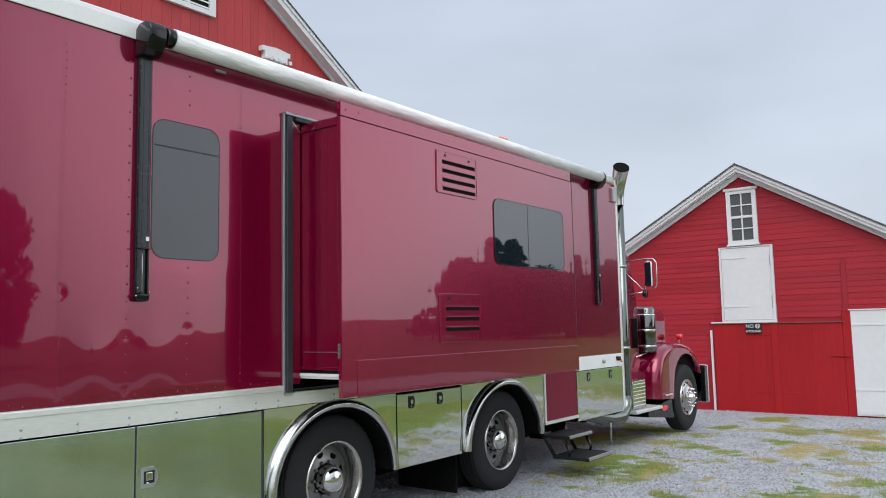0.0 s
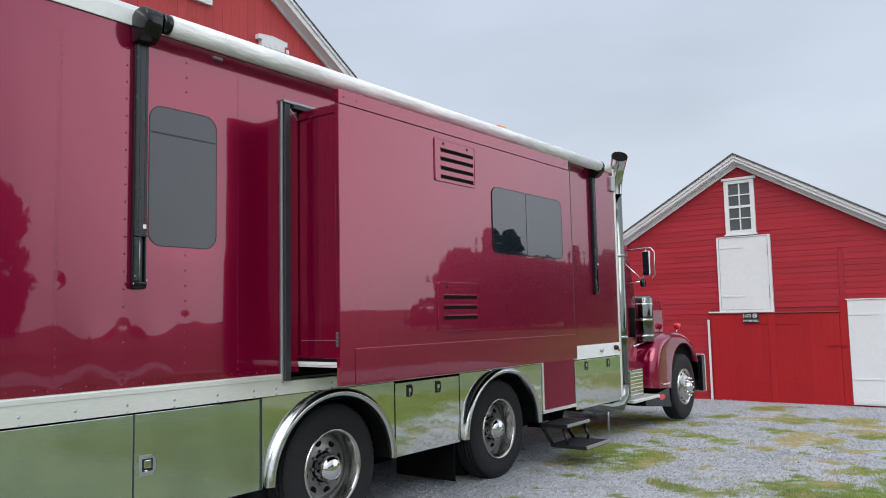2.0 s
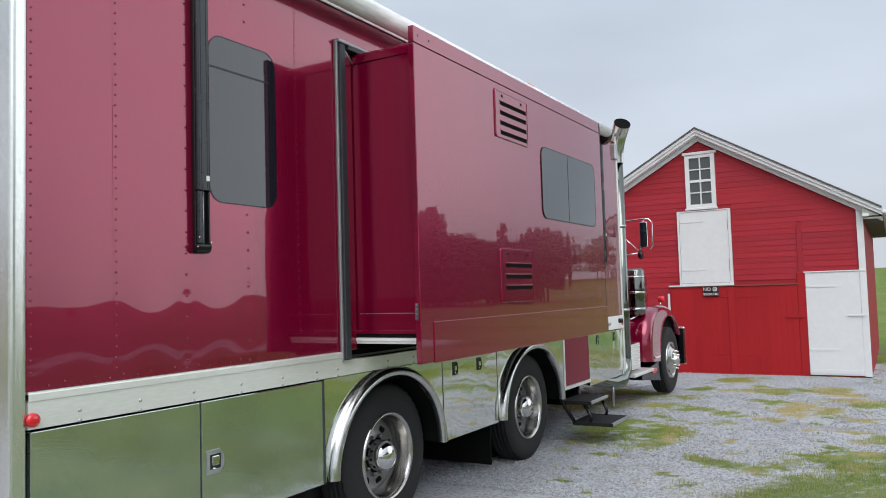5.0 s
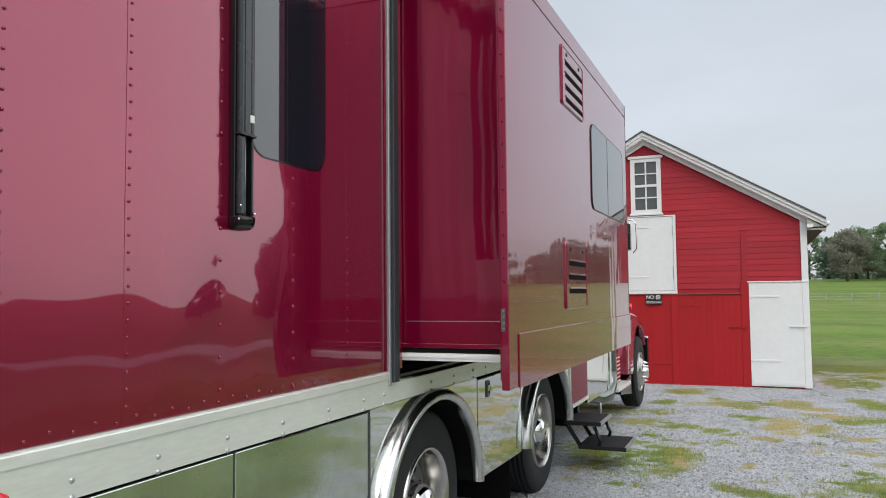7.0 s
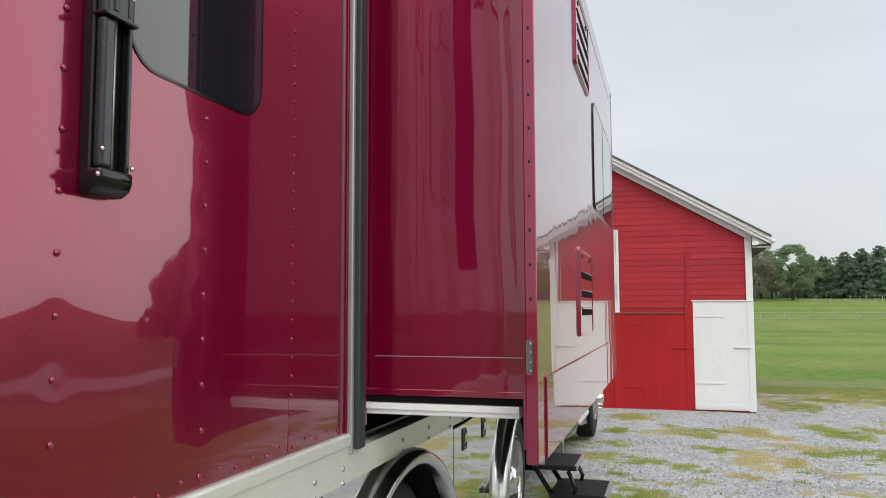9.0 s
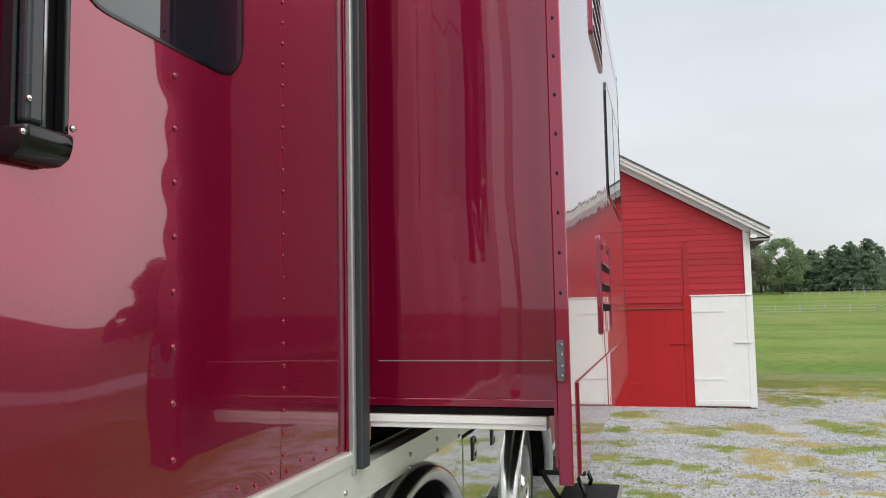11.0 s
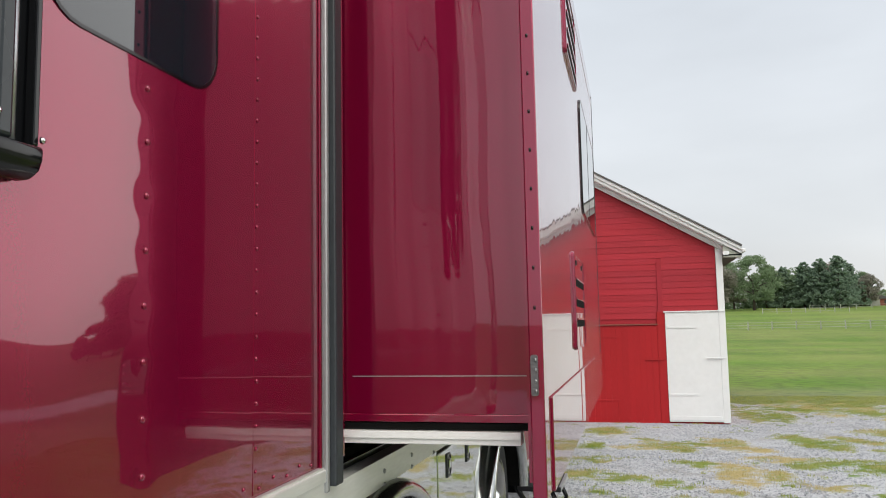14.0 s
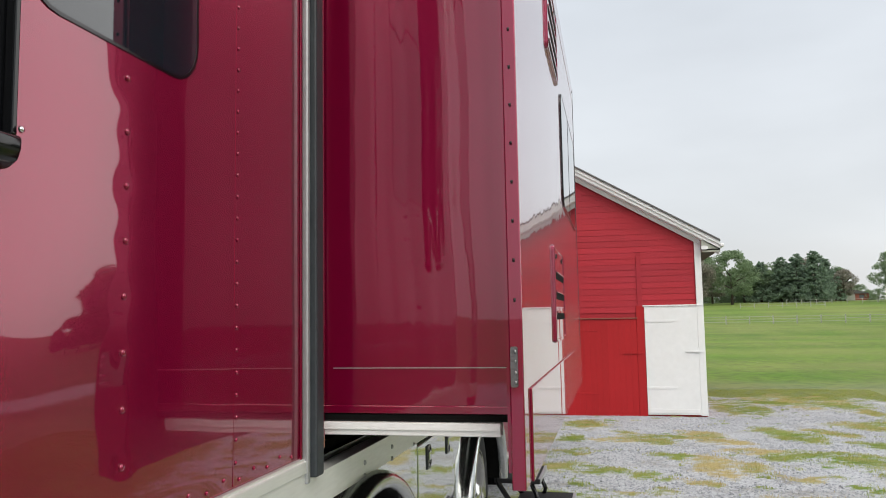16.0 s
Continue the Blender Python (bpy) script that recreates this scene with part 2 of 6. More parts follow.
# far foliage is pale: the distance haze is put into these colours
leaf_green = leaf_material("hazed_broad_leaves", (0.180, 0.265, 0.150), (0.265, 0.340, 0.205), 0.55)
leaf_dark = leaf_material("hazed_needles", (0.175, 0.260, 0.185), (0.260, 0.340, 0.250), 0.55)
leaf_rust = leaf_material("hazed_turning_leaves", (0.25, 0.245, 0.20), (0.345, 0.325, 0.27), 0.55)
grass_blade = leaf_material("grass_blades", (0.22, 0.290, 0.055), (0.44, 0.45, 0.135), 0.5)
dry_blade = leaf_material("dry_grass_blades", (0.38, 0.32, 0.13), (0.60, 0.49, 0.26), 0.4)
# darker leaves for trees only mirrored in the paint, so reflections come out dark
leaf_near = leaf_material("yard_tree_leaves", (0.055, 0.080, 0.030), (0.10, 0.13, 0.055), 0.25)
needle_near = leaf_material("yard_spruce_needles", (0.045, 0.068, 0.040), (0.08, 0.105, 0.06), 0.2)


def glass_material(name, tint, rough=0.02):
    m = bpy.data.materials.new(name)
    m.use_nodes = True
    b = m.node_tree.nodes["Principled BSDF"]
    b.inputs["Base Color"].default_value = (*tint, 1)
    b.inputs["Roughness"].default_value = rough
    b.inputs["IOR"].default_value = 1.5
    b.inputs["Coat Weight"].default_value = 0.55
    b.inputs["Coat Roughness"].default_value = 0.01
    return m


tinted_glass = glass_material("tinted_privacy_glass", (0.010, 0.015, 0.022))
old_glass = glass_material("old_barn_glass", (0.05, 0.055, 0.055), 0.08)

# ---- mesh helpers ----


def add_box(bm, x0, x1, y0, y1, z0, z1, bevel=0.0, seg=2):
    v = [bm.verts.new((x, y, z)) for x in (x0, x1) for y in (y0, y1) for z in (z0, z1)]
    f = [bm.faces.new([v[i] for i in q]) for q in ((0, 1, 3, 2), (4, 6, 7, 5), (0, 4, 5, 1), (2, 3, 7, 6), (0, 2, 6, 4), (1, 5, 7, 3))]
    if bevel:
        edges = {e for q in f for e in q.edges}
        bmesh.ops.bevel(bm, geom=list(edges), offset=bevel, segments=seg, profile=0.5, affect="EDGES")
    return bm


def box(x0, x1, y0, y1, z0, z1, bevel=0.0, seg=2):
    return add_box(bmesh.new(), min(x0, x1), max(x0, x1), min(y0, y1), max(y0, y1), min(z0, z1), max(z0, z1), bevel, seg)


def add_prism(bm, pts, axis, a, b):
    """Extrude a closed outline along an axis from a to b; the outline gives the other two coordinates in order."""
    def at(p, w):
        return {"x": (w, p[0], p[1]), "y": (p[0], w, p[1]), "z": (p[0], p[1], w)}[axis]
    lo, hi = [bm.verts.new(at(p, a)) for p in pts], [bm.verts.new(at(p, b)) for p in pts]
    bm.faces.new(lo)
    bm.faces.new(hi[::-1])
    for i in range(len(pts)):
        j = (i + 1) % len(pts)
        bm.faces.new((lo[i], hi[i], hi[j], lo[j]))
    return bm


def prism(pts, axis, a, b):
    bm = add_prism(bmesh.new(), pts, axis, a, b)
    bmesh.ops.recalc_face_normals(bm, faces=bm.faces)
    return bm


def rounded(y0, y1, z0, z1, r, n=6):
    """Outline of a rectangle with rounded corners."""
    out = []
    for cy, cz, s in ((y1 - r, z1 - r, 0), (y0 + r, z1 - r, 90), (y0 + r, z0 + r, 180), (y1 - r, z0 + r, 270)):
        for i in range(n + 1):
            a = radians(s + 90 * i / n)
            out.append((cy + r * math.cos(a), cz + r * math.sin(a)))
    return out


def add_ring(bm, outer, inner, axis, a, b):
    """A frame: the band between two outlines of equal count, extruded along an axis."""
    def at(p, w):
        return {"x": (w, p[0], p[1]), "y": (p[0], w, p[1]), "z": (p[0], p[1], w)}[axis]
    o0, o1 = [bm.verts.new(at(p, a)) for p in outer], [bm.verts.new(at(p, b)) for p in outer]
    i0, i1 = [bm.verts.new(at(p, a)) for p in inner], [bm.verts.new(at(p, b)) for p in inner]
    k = len(outer)
    for i in range(k):
        j = (i + 1) % k
        for q in ((o0[i], o0[j], i0[j], i0[i]), (o1[i], i1[i], i1[j], o1[j]), (o0[i], o1[i], o1[j], o0[j]), (i0[i], i0[j], i1[j], i1[i])):
            bm.faces.new(q)
    return bm


def ring(outer, inner, axis, a, b):
    bm = add_ring(bmesh.new(), outer, inner, axis, a, b)
    bmesh.ops.recalc_face_normals(bm, faces=bm.faces)
    return bm


def tube(points, radius, n=12, caps=True):
    """A round tube along a line of points; radius is one number or one for each point."""
    bm = bmesh.new()
    pts = [Vector(p) for p in points]
    rad = radius if isinstance(radius, (list, tuple)) else [radius] * len(pts)
    rings, ref = [], None
    for i, p in enumerate(pts):
        d = (pts[min(i + 1, len(pts) - 1)] - pts[max(i - 1, 0)]).normalized()
        if ref is None:
            ref = d.orthogonal().normalized()
        ref = (ref - d * ref.dot(d)).normalized()
        w = d.cross(ref)
        rings.append([bm.verts.new(p + rad[i] * (math.cos(2 * math.pi * k / n) * ref + math.sin(2 * math.pi * k / n) * w)) for k in range(n)])
    for a, b in zip(rings, rings[1:]):
        for k in range(n):
            bm.faces.new((a[k], a[(k + 1) % n], b[(k + 1) % n], b[k])).smooth = True
    if caps:
        bm.faces.new(rings[0][::-1])
        bm.faces.new(rings[-1])
    return bm


def lathe(profile, centre, n=48, sweep=(0, 360), smooth=True):
    """Turn a profile of (distance along +x, radius) about an axis along x through centre."""
    bm = bmesh.new()
    full = abs(sweep[1] - sweep[0]) >= 360
    steps = n if full else n + 1
    rings = []
    for k in range(steps):
        a = radians(sweep[0] + (sweep[1] - sweep[0]) * k / n)
        rings.append([bm.verts.new((centre[0] + u, centre[1] + r * math.cos(a), centre[2] + r * math.sin(a))) for u, r in profile])
    for k in range(n):
        a, b = rings[k], rings[(k + 1) % steps]
        for i in range(len(profile) - 1):
            bm.faces.new((a[i], a[i + 1], b[i + 1], b[i])).smooth = smooth
    bmesh.ops.remove_doubles(bm, verts=bm.verts, dist=1e-5)
    bmesh.ops.recalc_face_normals(bm, faces=bm.faces)
    return bm


def thing(name, place, label, category, group="", kind=""):
    ob = new(name)
    ob.empty_display_size = 0.2
    ob.location = place
    return tagged(ob, label, category, group, kind)


def root_place(ob):
    while ob.parent:
        ob = ob.parent
    return ob.location.copy()


def part(name, bm, mat, parent, label=""):
    """One mesh object, drawn in world coordinates, under a thing or a part."""
    me = bpy.data.meshes.new(name)
    bm.to_mesh(me)
    bm.free()
    me.materials.append(mat)
    me.transform(Matrix.Translation(-root_place(parent)))
    ob = new(name, me)
    ob.parent = parent
    return tagged(ob, label)


def share(name, me, parent, place, label=""):
    """One more object on a mesh that alike pieces share."""
    ob = new(name, me)
    ob.parent = parent
    ob.location = Vector(place) - root_place(parent)
    return tagged(ob, label)


def mesh_of(bm, name, mat):
    me = bpy.data.meshes.new(name)
    bm.to_mesh(me)
    bm.free()
    me.materials.append(mat)
    return me

# ---- ground ----
# grass patches: x, y, half width, half depth, dryness, turn in degrees
PATCHES_BY_TRUCK = [
    (-4.39, 9.17, 0.58, 0.75, 0.15, 37), (-3.81, 8.96, 0.12, 0.2, 0.8, 37), (-5.48, 12.99, 0.4, 0.8, 0.1, 37),
    (-4.13, 7.72, 0.11, 0.12, 0.3, 36), (-5.6, 11.2, 0.6, 0.68, 0.42, 10),
]
PATCHES_MID_YARD = [
    (-2.34, 9.9, 0.13, 0.13, 1, 37), (-1.88, 10.02, 0.2, 0.1, 0.8, 37), (-1.57, 9.57, 0.22, 0.16, 0.25, 37),
    (-2.06, 8.64, 0.19, 0.15, 0.1, 37), (-3.2, 7.99, 0.14, 0.14, 0.15, 37), (-3.12, 8.95, 0.1, 0.06, 0.9, 37),
    (-2.03, 8.17, 0.38, 0.42, 0.15, 36), (-1.5, 8.43, 0.25, 0.4, 0.2, 36), (-3.04, 7.77, 0.17, 0.28, 0.1, 36),
    (-2.58, 7.62, 0.17, 0.2, 0.3, 36), (-4.34, 12.56, 0.22, 0.18, 0.37, 10), (-3.16, 12.3, 0.2, 0.23, 0.2, 7),
    (-2.68, 11.73, 0.3, 0.62, 0.97, 8), (-2.89, 10.66, 0.12, 0.14, 0.67, 8), (-2.2, 11.46, 0.18, 0.38, 0.52, 8),
    (-1.85, 12.3, 0.18, 0.26, 0.15, 7), (-2.05, 12.81, 0.35, 0.24, 0.92, 10), (-1.14, 12.32, 0.48, 0.63, 0.12, 7),
    (-4.37, 11.31, 0.29, 0.34, 0.37, 8), (-3.93, 11.13, 0.26, 0.19, 0.05, 8), (-3.47, 10.91, 0.15, 0.15, 0.15, 8),
    (-3.24, 10.8, 0.15, 0.11, 0.92, 8), (-4.3, 10.4, 0.14, 0.11, 0.1, 9), (-4.03, 10.13, 0.12, 0.11, 0.1, 8),
    (-3.71, 10.01, 0.15, 0.11, 0.72, 8), (-3.38, 10.09, 0.2, 0.14, 0.37, 9), (-1.92, 10.9, 0.18, 0.11, 0.87, 8),
    (-1.55, 10.95, 0.09, 0.11, 0.42, 7), (-1.02, 11.25, 0.06, 0.16, 0.1, 7), (-1.31, 10.42, 0.08, 0.12, 0.05, 8),
]
PATCHES_BY_BARN = [
    (0.9, 17.2, 0.8, 0.7, 0.4, 12), (-4.37, 16.97, 0.39, 0.7, 0.37, 8), (-4.53, 14.16, 0.18, 0.42, 0.05, 9),
    (-3.38, 14.28, 0.27, 0.69, 0.42, 10), (-3.88, 13.89, 0.26, 0.27, 0.92, 10), (-3.7, 15.39, 0.18, 0.27, 0.42, 9),
    (-3, 14.68, 0.15, 0.24, 0.37, 9), (-2.42, 14.77, 0.32, 0.94, 0.67, 10), (-2.21, 14.22, 0.21, 0.61, 0.92, 10),
    (-1.13, 15.29, 0.3, 1.05, 0.1, 10), (-1.46, 15.86, 0.27, 0.19, 0.47, 9), (-0.41, 15.64, 0.22, 0.63, 0.47, 9),
    (-0.29, 13.71, 0.17, 0.42, 0.1, 10), (-1.08, 20.66, 0.46, 1.34, 0.15, 4), (0.59, 23.05, 1.03, 1.86, 0.47, 4),
    (1.53, 19.83, 0.24, 0.78, 0.42, 5), (1.25, 21.56, 0.57, 0.85, 0.2, 4),
]


def ground_height(x, y):
    z = np.interp(y, (-2000, 9, 12.5, 15.5, 19, 24, 30, 60, 115, 150, 225, 300, 900, 2000), (-0.1, -0.1, -0.13, -0.3, -0.46, -0.52, -0.47, -0.25, 0.25, 1.3, 4.8, 5.6, 4.0, 0.0))
    return z + 0.012 * np.sin(1.7 * x + 0.6 * y) * np.sin(0.9 * y - 0.4 * x)


def smooth_noise(x, y, s, seed):
    """Cheap value noise for the outline of grass and gravel."""
    out = np.zeros_like(x)
    amp = 1.0
    r = np.random.RandomState(seed)
    for k in range(4):
        for _ in range(4):
            a, p = r.uniform(0, 2 * np.pi), r.uniform(0, 2 * np.pi)
            out += amp * np.sin((x * np.cos(a) + y * np.sin(a)) * s * 2 ** k + p) / 4
        amp *= 0.6
    return out


def ground_cover(x, y):
    """Share of grass and its dryness at a place."""
    n1, n2, n3 = smooth_noise(x, y, 1.9, 3), smooth_noise(x, y, 0.6, 5), smooth_noise(x, y, 6.5, 9)
    edge_x = np.interp(y, (-12, 2, 5, 6.5, 8, 9.2, 10.7, 12, 15, 20, 22, 40), (-3.5, -3.4, -3.4, -2.7, -1.8, -1.1, -0.7, -0.2, 1.0, 2.6, 3.2, 3.5))
    lane = 11.8 + 0.6 * np.sin(y * 0.1)
    yard = np.maximum.reduce([
        np.minimum(np.minimum(x + 14, edge_x - x), np.minimum(y + 12, 22.8 - y)),        # the yard, its edge slanting past the truck
        np.minimum(np.minimum(y + 60, 30 - y), 2.1 - np.abs(x - lane)),                 # lane along the far side of the lawn
    ])
    ragged = np.where((y > 17) & (x < 6), 1.2, 0.35)
    grass = 1 / (1 + np.exp(np.clip((yard + ragged * n1 + 0.3 * n3) * 4.0, -50, 50)))
    dry = 0.18 + 0.12 * n2
    n4, n5, n6 = smooth_noise(x, y, 4.2, 12), smooth_noise(x, y, 3.4, 15), smooth_noise(x, y, 13.0, 18)
    wx, wy = x + 0.12 * n4 + 0.06 * n6, y + 0.20 * n5 + 0.08 * n3
    for px, py, a, b, d, turn in PATCHES_BY_TRUCK + PATCHES_MID_YARD + PATCHES_BY_BARN:
        c, s = math.cos(radians(turn)), math.sin(radians(turn))
        u, w = (wx - px) * c + (wy - py) * s, (wy - py) * c - (wx - px) * s
        q = (u / (1.4 * a)) ** 2 + (w / (1.4 * b)) ** 2
        g = np.clip((1.38 - q) * (0.66 + 0.45 * n3 + 0.50 * n6), 0, 0.95)
        dry = np.where(g > grass, np.clip(0.06 + 0.85 * d + 0.30 * n3 + 0.35 * n6 + 0.22 * n4, 0, 1), dry)
        grass = np.maximum(grass, g)
    # single weeds scattered over the gravel
    weeds = np.clip((0.55 * n4 + 0.45 * n3 + 0.35 * n6 - 0.56) * 1.5, 0, 0.6) * (y > 6) * (y < 24)
    dry = np.where(weeds > grass, np.clip(0.45 + 0.5 * n5, 0, 1), dry)
    grass = np.maximum(grass, weeds)
    edge = np.clip((y - 21.5) / 3, 0, 1) * np.clip((27 - y) / 3, 0, 1)
    return grass, np.clip(np.maximum(dry, 0.25 * edge), 0, 1)


def spread(lo, fine_lo, fine_hi, hi, step):
    def out(length):
        v, s, acc = [], step, 0.0
        while acc < length:
            s *= 1.16
            acc += s
            v.append(min(acc, length))
        return np.array(v)
    return np.concatenate([fine_lo - out(fine_lo - lo)[::-1], np.arange(fine_lo, fine_hi, step), fine_hi + out(hi - fine_hi)])


gx, gy = spread(-1600, -8, 4, 1600, 0.10), spread(-1600, 5, 26, 1900, 0.10)
GX, GY = np.meshgrid(gx, gy)
GZ = ground_height(GX, GY)
grass_a, dry_a = ground_cover(GX, GY)
near = np.clip(1 - np.abs(GX + 2) / 14, 0, 1)
GZ = GZ + (0.02 * grass_a + 0.008 * smooth_noise(GX, GY, 3.0, 8)) * near
nx, ny = len(gx), len(gy)
idx = np.arange(nx * ny).reshape(ny, nx)
quads = np.stack([idx[:-1, :-1], idx[:-1, 1:], idx[1:, 1:], idx[1:, :-1]], -1).reshape(-1, 4)
ground_me = bpy.data.meshes.new("ground")
ground_me.from_pydata(np.stack([GX, GY, GZ], -1).reshape(-1, 3).tolist(), [], quads.tolist())
ground_me.polygons.foreach_set("use_smooth", np.ones(len(quads), dtype=bool))
for key, arr in (("grass", grass_a), ("dry", dry_a)):
    at = ground_me.attributes.new(key, "FLOAT", "POINT")
    at.data.foreach_set("value", arr.reshape(-1).astype(np.float32))


def ground_material():
    m = bpy.data.materials.new("gravel_and_grass")
    m.use_nodes = True
    n, l = m.node_tree.nodes, m.node_tree.links
    b = n["Principled BSDF"]
    b.inputs["Roughness"].default_value, b.inputs["Specular IOR Level"].default_value = 0.9, 0.25
    co = n.new("ShaderNodeTexCoord")

    def tex(kind, scale, detail=3.0):
        t = n.new(kind)
        t.inputs["Scale"].default_value = scale
        if "Detail" in t.inputs:
            t.inputs["Detail"].default_value = detail
        l.new(co.outputs["Object"], t.inputs["Vector"])
        return t

    def mixer(a, b_, fac):
        t = n.new("ShaderNodeMix")
        t.data_type = "RGBA"
        for s, v in (("A", a), ("B", b_)):
            if isinstance(v, tuple):
                t.inputs[s].default_value = (*v, 1)
            else:
                l.new(v, t.inputs[s])
        l.new(fac, t.inputs["Factor"])
        return t.outputs["Result"]

    def ranged(v, a, b_):
        t = n.new("ShaderNodeMapRange")
        t.inputs["From Min"].default_value, t.inputs["From Max"].default_value = a, b_
        l.new(v, t.inputs["Value"])
        return t.outputs["Result"]

    vor = tex("ShaderNodeTexVoronoi", 42)
    big, mid, fine = tex("ShaderNodeTexNoise", 0.22, 5), tex("ShaderNodeTexNoise", 2.2, 5), tex("ShaderNodeTexNoise", 34, 4)
    sep = n.new("ShaderNodeSeparateColor")
    l.new(vor.outputs["Color"], sep.inputs[0])
    stone = mixer((0.15, 0.157, 0.170), (0.45, 0.465, 0.49), sep.outputs[0])
    stone = mixer(stone, (0.22, 0.20, 0.165), ranged(mid.outputs["Fac"], 0.56, 0.80))
    grass = mixer((0.062, 0.148, 0.010), (0.105, 0.203, 0.015), ranged(big.outputs["Fac"], 0.38, 0.62))
    grass = mixer(grass, (0.052, 0.108, 0.012), ranged(mid.outputs["Fac"], 0.44, 0.64))
    grass = mixer(grass, (0.120, 0.200, 0.022), ranged(fine.outputs["Fac"], 0.55, 0.8))
    clump_a, wide, speck = tex("ShaderNodeTexNoise", 7, 4), tex("ShaderNodeTexNoise", 0.8, 4), tex("ShaderNodeTexNoise", 22, 3)
    band_map, band = n.new("ShaderNodeMapping"), tex("ShaderNodeTexNoise", 1.0, 3)
    band_map.inputs["Scale"].default_value = (0.012, 0.16, 1.0)
    l.new(co.outputs["Object"], band_map.inputs["Vector"])
    l.new(band_map.outputs[0], band.inputs["Vector"])
    grass = mixer(grass, (0.118, 0.212, 0.020), ranged(band.outputs["Fac"], 0.50, 0.72))
    # the lawn beside the truck is toned duller than the mown field, to dull its reflections
    place = n.new("ShaderNodeSeparateXYZ")
    l.new(co.outputs["Object"], place.inputs[0])
    lawn = mixer((0.060, 0.120, 0.044), (0.098, 0.162, 0.064), ranged(clump_a.outputs["Fac"], 0.35, 0.65))
    lawn = mixer(lawn, (0.125, 0.175, 0.060), ranged(wide.outputs["Fac"], 0.50, 0.62))
    lawn = mixer(lawn, (0.17, 0.24, 0.12), ranged(speck.outputs["Fac"], 0.60, 0.72))
    lawn = mixer(lawn, (0.045, 0.095, 0.035), ranged(mid.outputs["Fac"], 0.54, 0.70))
    slant = n.new("ShaderNodeMath")
    slant.operation = "MULTIPLY_ADD"
    l.new(place.outputs["X"], slant.inputs[0])
    slant.inputs[1].default_value = -2.0
    l.new(place.outputs["Y"], slant.inputs[2])
    both = n.new("ShaderNodeMath")
    both.operation = "MINIMUM"
    l.new(ranged(slant.outputs[0], 4.0, 14.0), both.inputs[0])
    l.new(ranged(place.outputs["Y"], 26.0, 29.0), both.inputs[1])
    # grass further out is coloured darker, so the paint reflects less of it
    dimmed_grass = mixer((0.036, 0.066, 0.022), (0.060, 0.090, 0.034), ranged(mid.outputs["Fac"], 0.4, 0.6))
    lawn = mixer(lawn, dimmed_grass, ranged(place.outputs["X"], 5.0, 12.0))

    def times(a, b_, op="MULTIPLY"):
        t = n.new("ShaderNodeMath")
        t.operation = op
        l.new(a, t.inputs[0])
        l.new(b_, t.inputs[1])
        return t.outputs[0]

    yard = times(times(ranged(place.outputs["X"], 3.5, 2.0), ranged(place.outputs["Y"], 7.0, 9.0)), ranged(place.outputs["Y"], 24.0, 22.0))
    grass = mixer(lawn, grass, times(both.outputs[0], yard, "MAXIMUM"))
    straw = mixer((0.27, 0.225, 0.090), (0.42, 0.34, 0.165), ranged(fine.outputs["Fac"], 0.35, 0.65))
    ga, da = n.new("ShaderNodeAttribute"), n.new("ShaderNodeAttribute")
    ga.attribute_name, da.attribute_name = "grass", "dry"
    grass = mixer(grass, straw, da.outputs["Fac"])
    brk = n.new("ShaderNodeMath")
    brk.operation = "MULTIPLY_ADD"
    l.new(fine.outputs["Fac"], brk.inputs[0])
    brk.inputs[1].default_value = 0.9
    brk.inputs[2].default_value = -0.45
    sm = n.new("ShaderNodeMath")
    sm.operation = "ADD"
    l.new(ga.outputs["Fac"], sm.inputs[0])
    l.new(brk.outputs[0], sm.inputs[1])
    clump = tex("ShaderNodeTexNoise", 9, 4)
    br2 = n.new("ShaderNodeMath")
    br2.operation = "MULTIPLY_ADD"
    l.new(clump.outputs["Fac"], br2.inputs[0])
    br2.inputs[1].default_value = 1.3
    br2.inputs[2].default_value = -0.65
    sm2 = n.new("ShaderNodeMath")
    sm2.operation = "ADD"
    l.new(sm.outputs[0], sm2.inputs[0])
    l.new(br2.outputs[0], sm2.inputs[1])
    cover = ranged(sm2.outputs[0], 0.30, 0.78)
    l.new(mixer(stone, grass, cover), b.inputs["Base Color"])
    hgt = mixer(vor.outputs["Distance"], fine.outputs["Fac"], cover)
    bp = n.new("ShaderNodeBump")
    bp.inputs["Distance"].default_value, bp.inputs["Strength"].default_value = 0.012, 0.7
    l.new(hgt, bp.inputs["Height"])
    l.new(bp.outputs[0], b.inputs["Normal"])
    return m


ground_me.materials.append(ground_material())
tagged(new("ground", ground_me), "grey crushed gravel yard with weedy grass running into a mown field", "ground", kind="structure")

# ---- the truck motorhome ----
S, B, BF = -4.063, -4.725, -7.22        # face of the slide-out, near side of the body, far side
R0, R1 = 1.79, 10.38                    # rear and front of the body
truck = thing("truck_motorhome", (-6.0, 6.0, -0.1), "maroon heavy truck motorhome with polished skirts and extended slide-out on gravel", "motorhome")

# body shell, open where the slide-out runs
T = 0.05
ZB, ZT = 1.27, 3.70
O0, O1, OZ0, OZ1 = 4.24, 7.62, 1.36, 3.40
SEAMS = (R0 + 0.057, 2.285, 3.634, O0)
RIVET_COLUMNS = (1.866, 2.30, 2.735, 3.19, 3.645)
PILLOWS = (0.0016, 0.0040, 0.0036, 0.0012)       # how far each bay swells low down


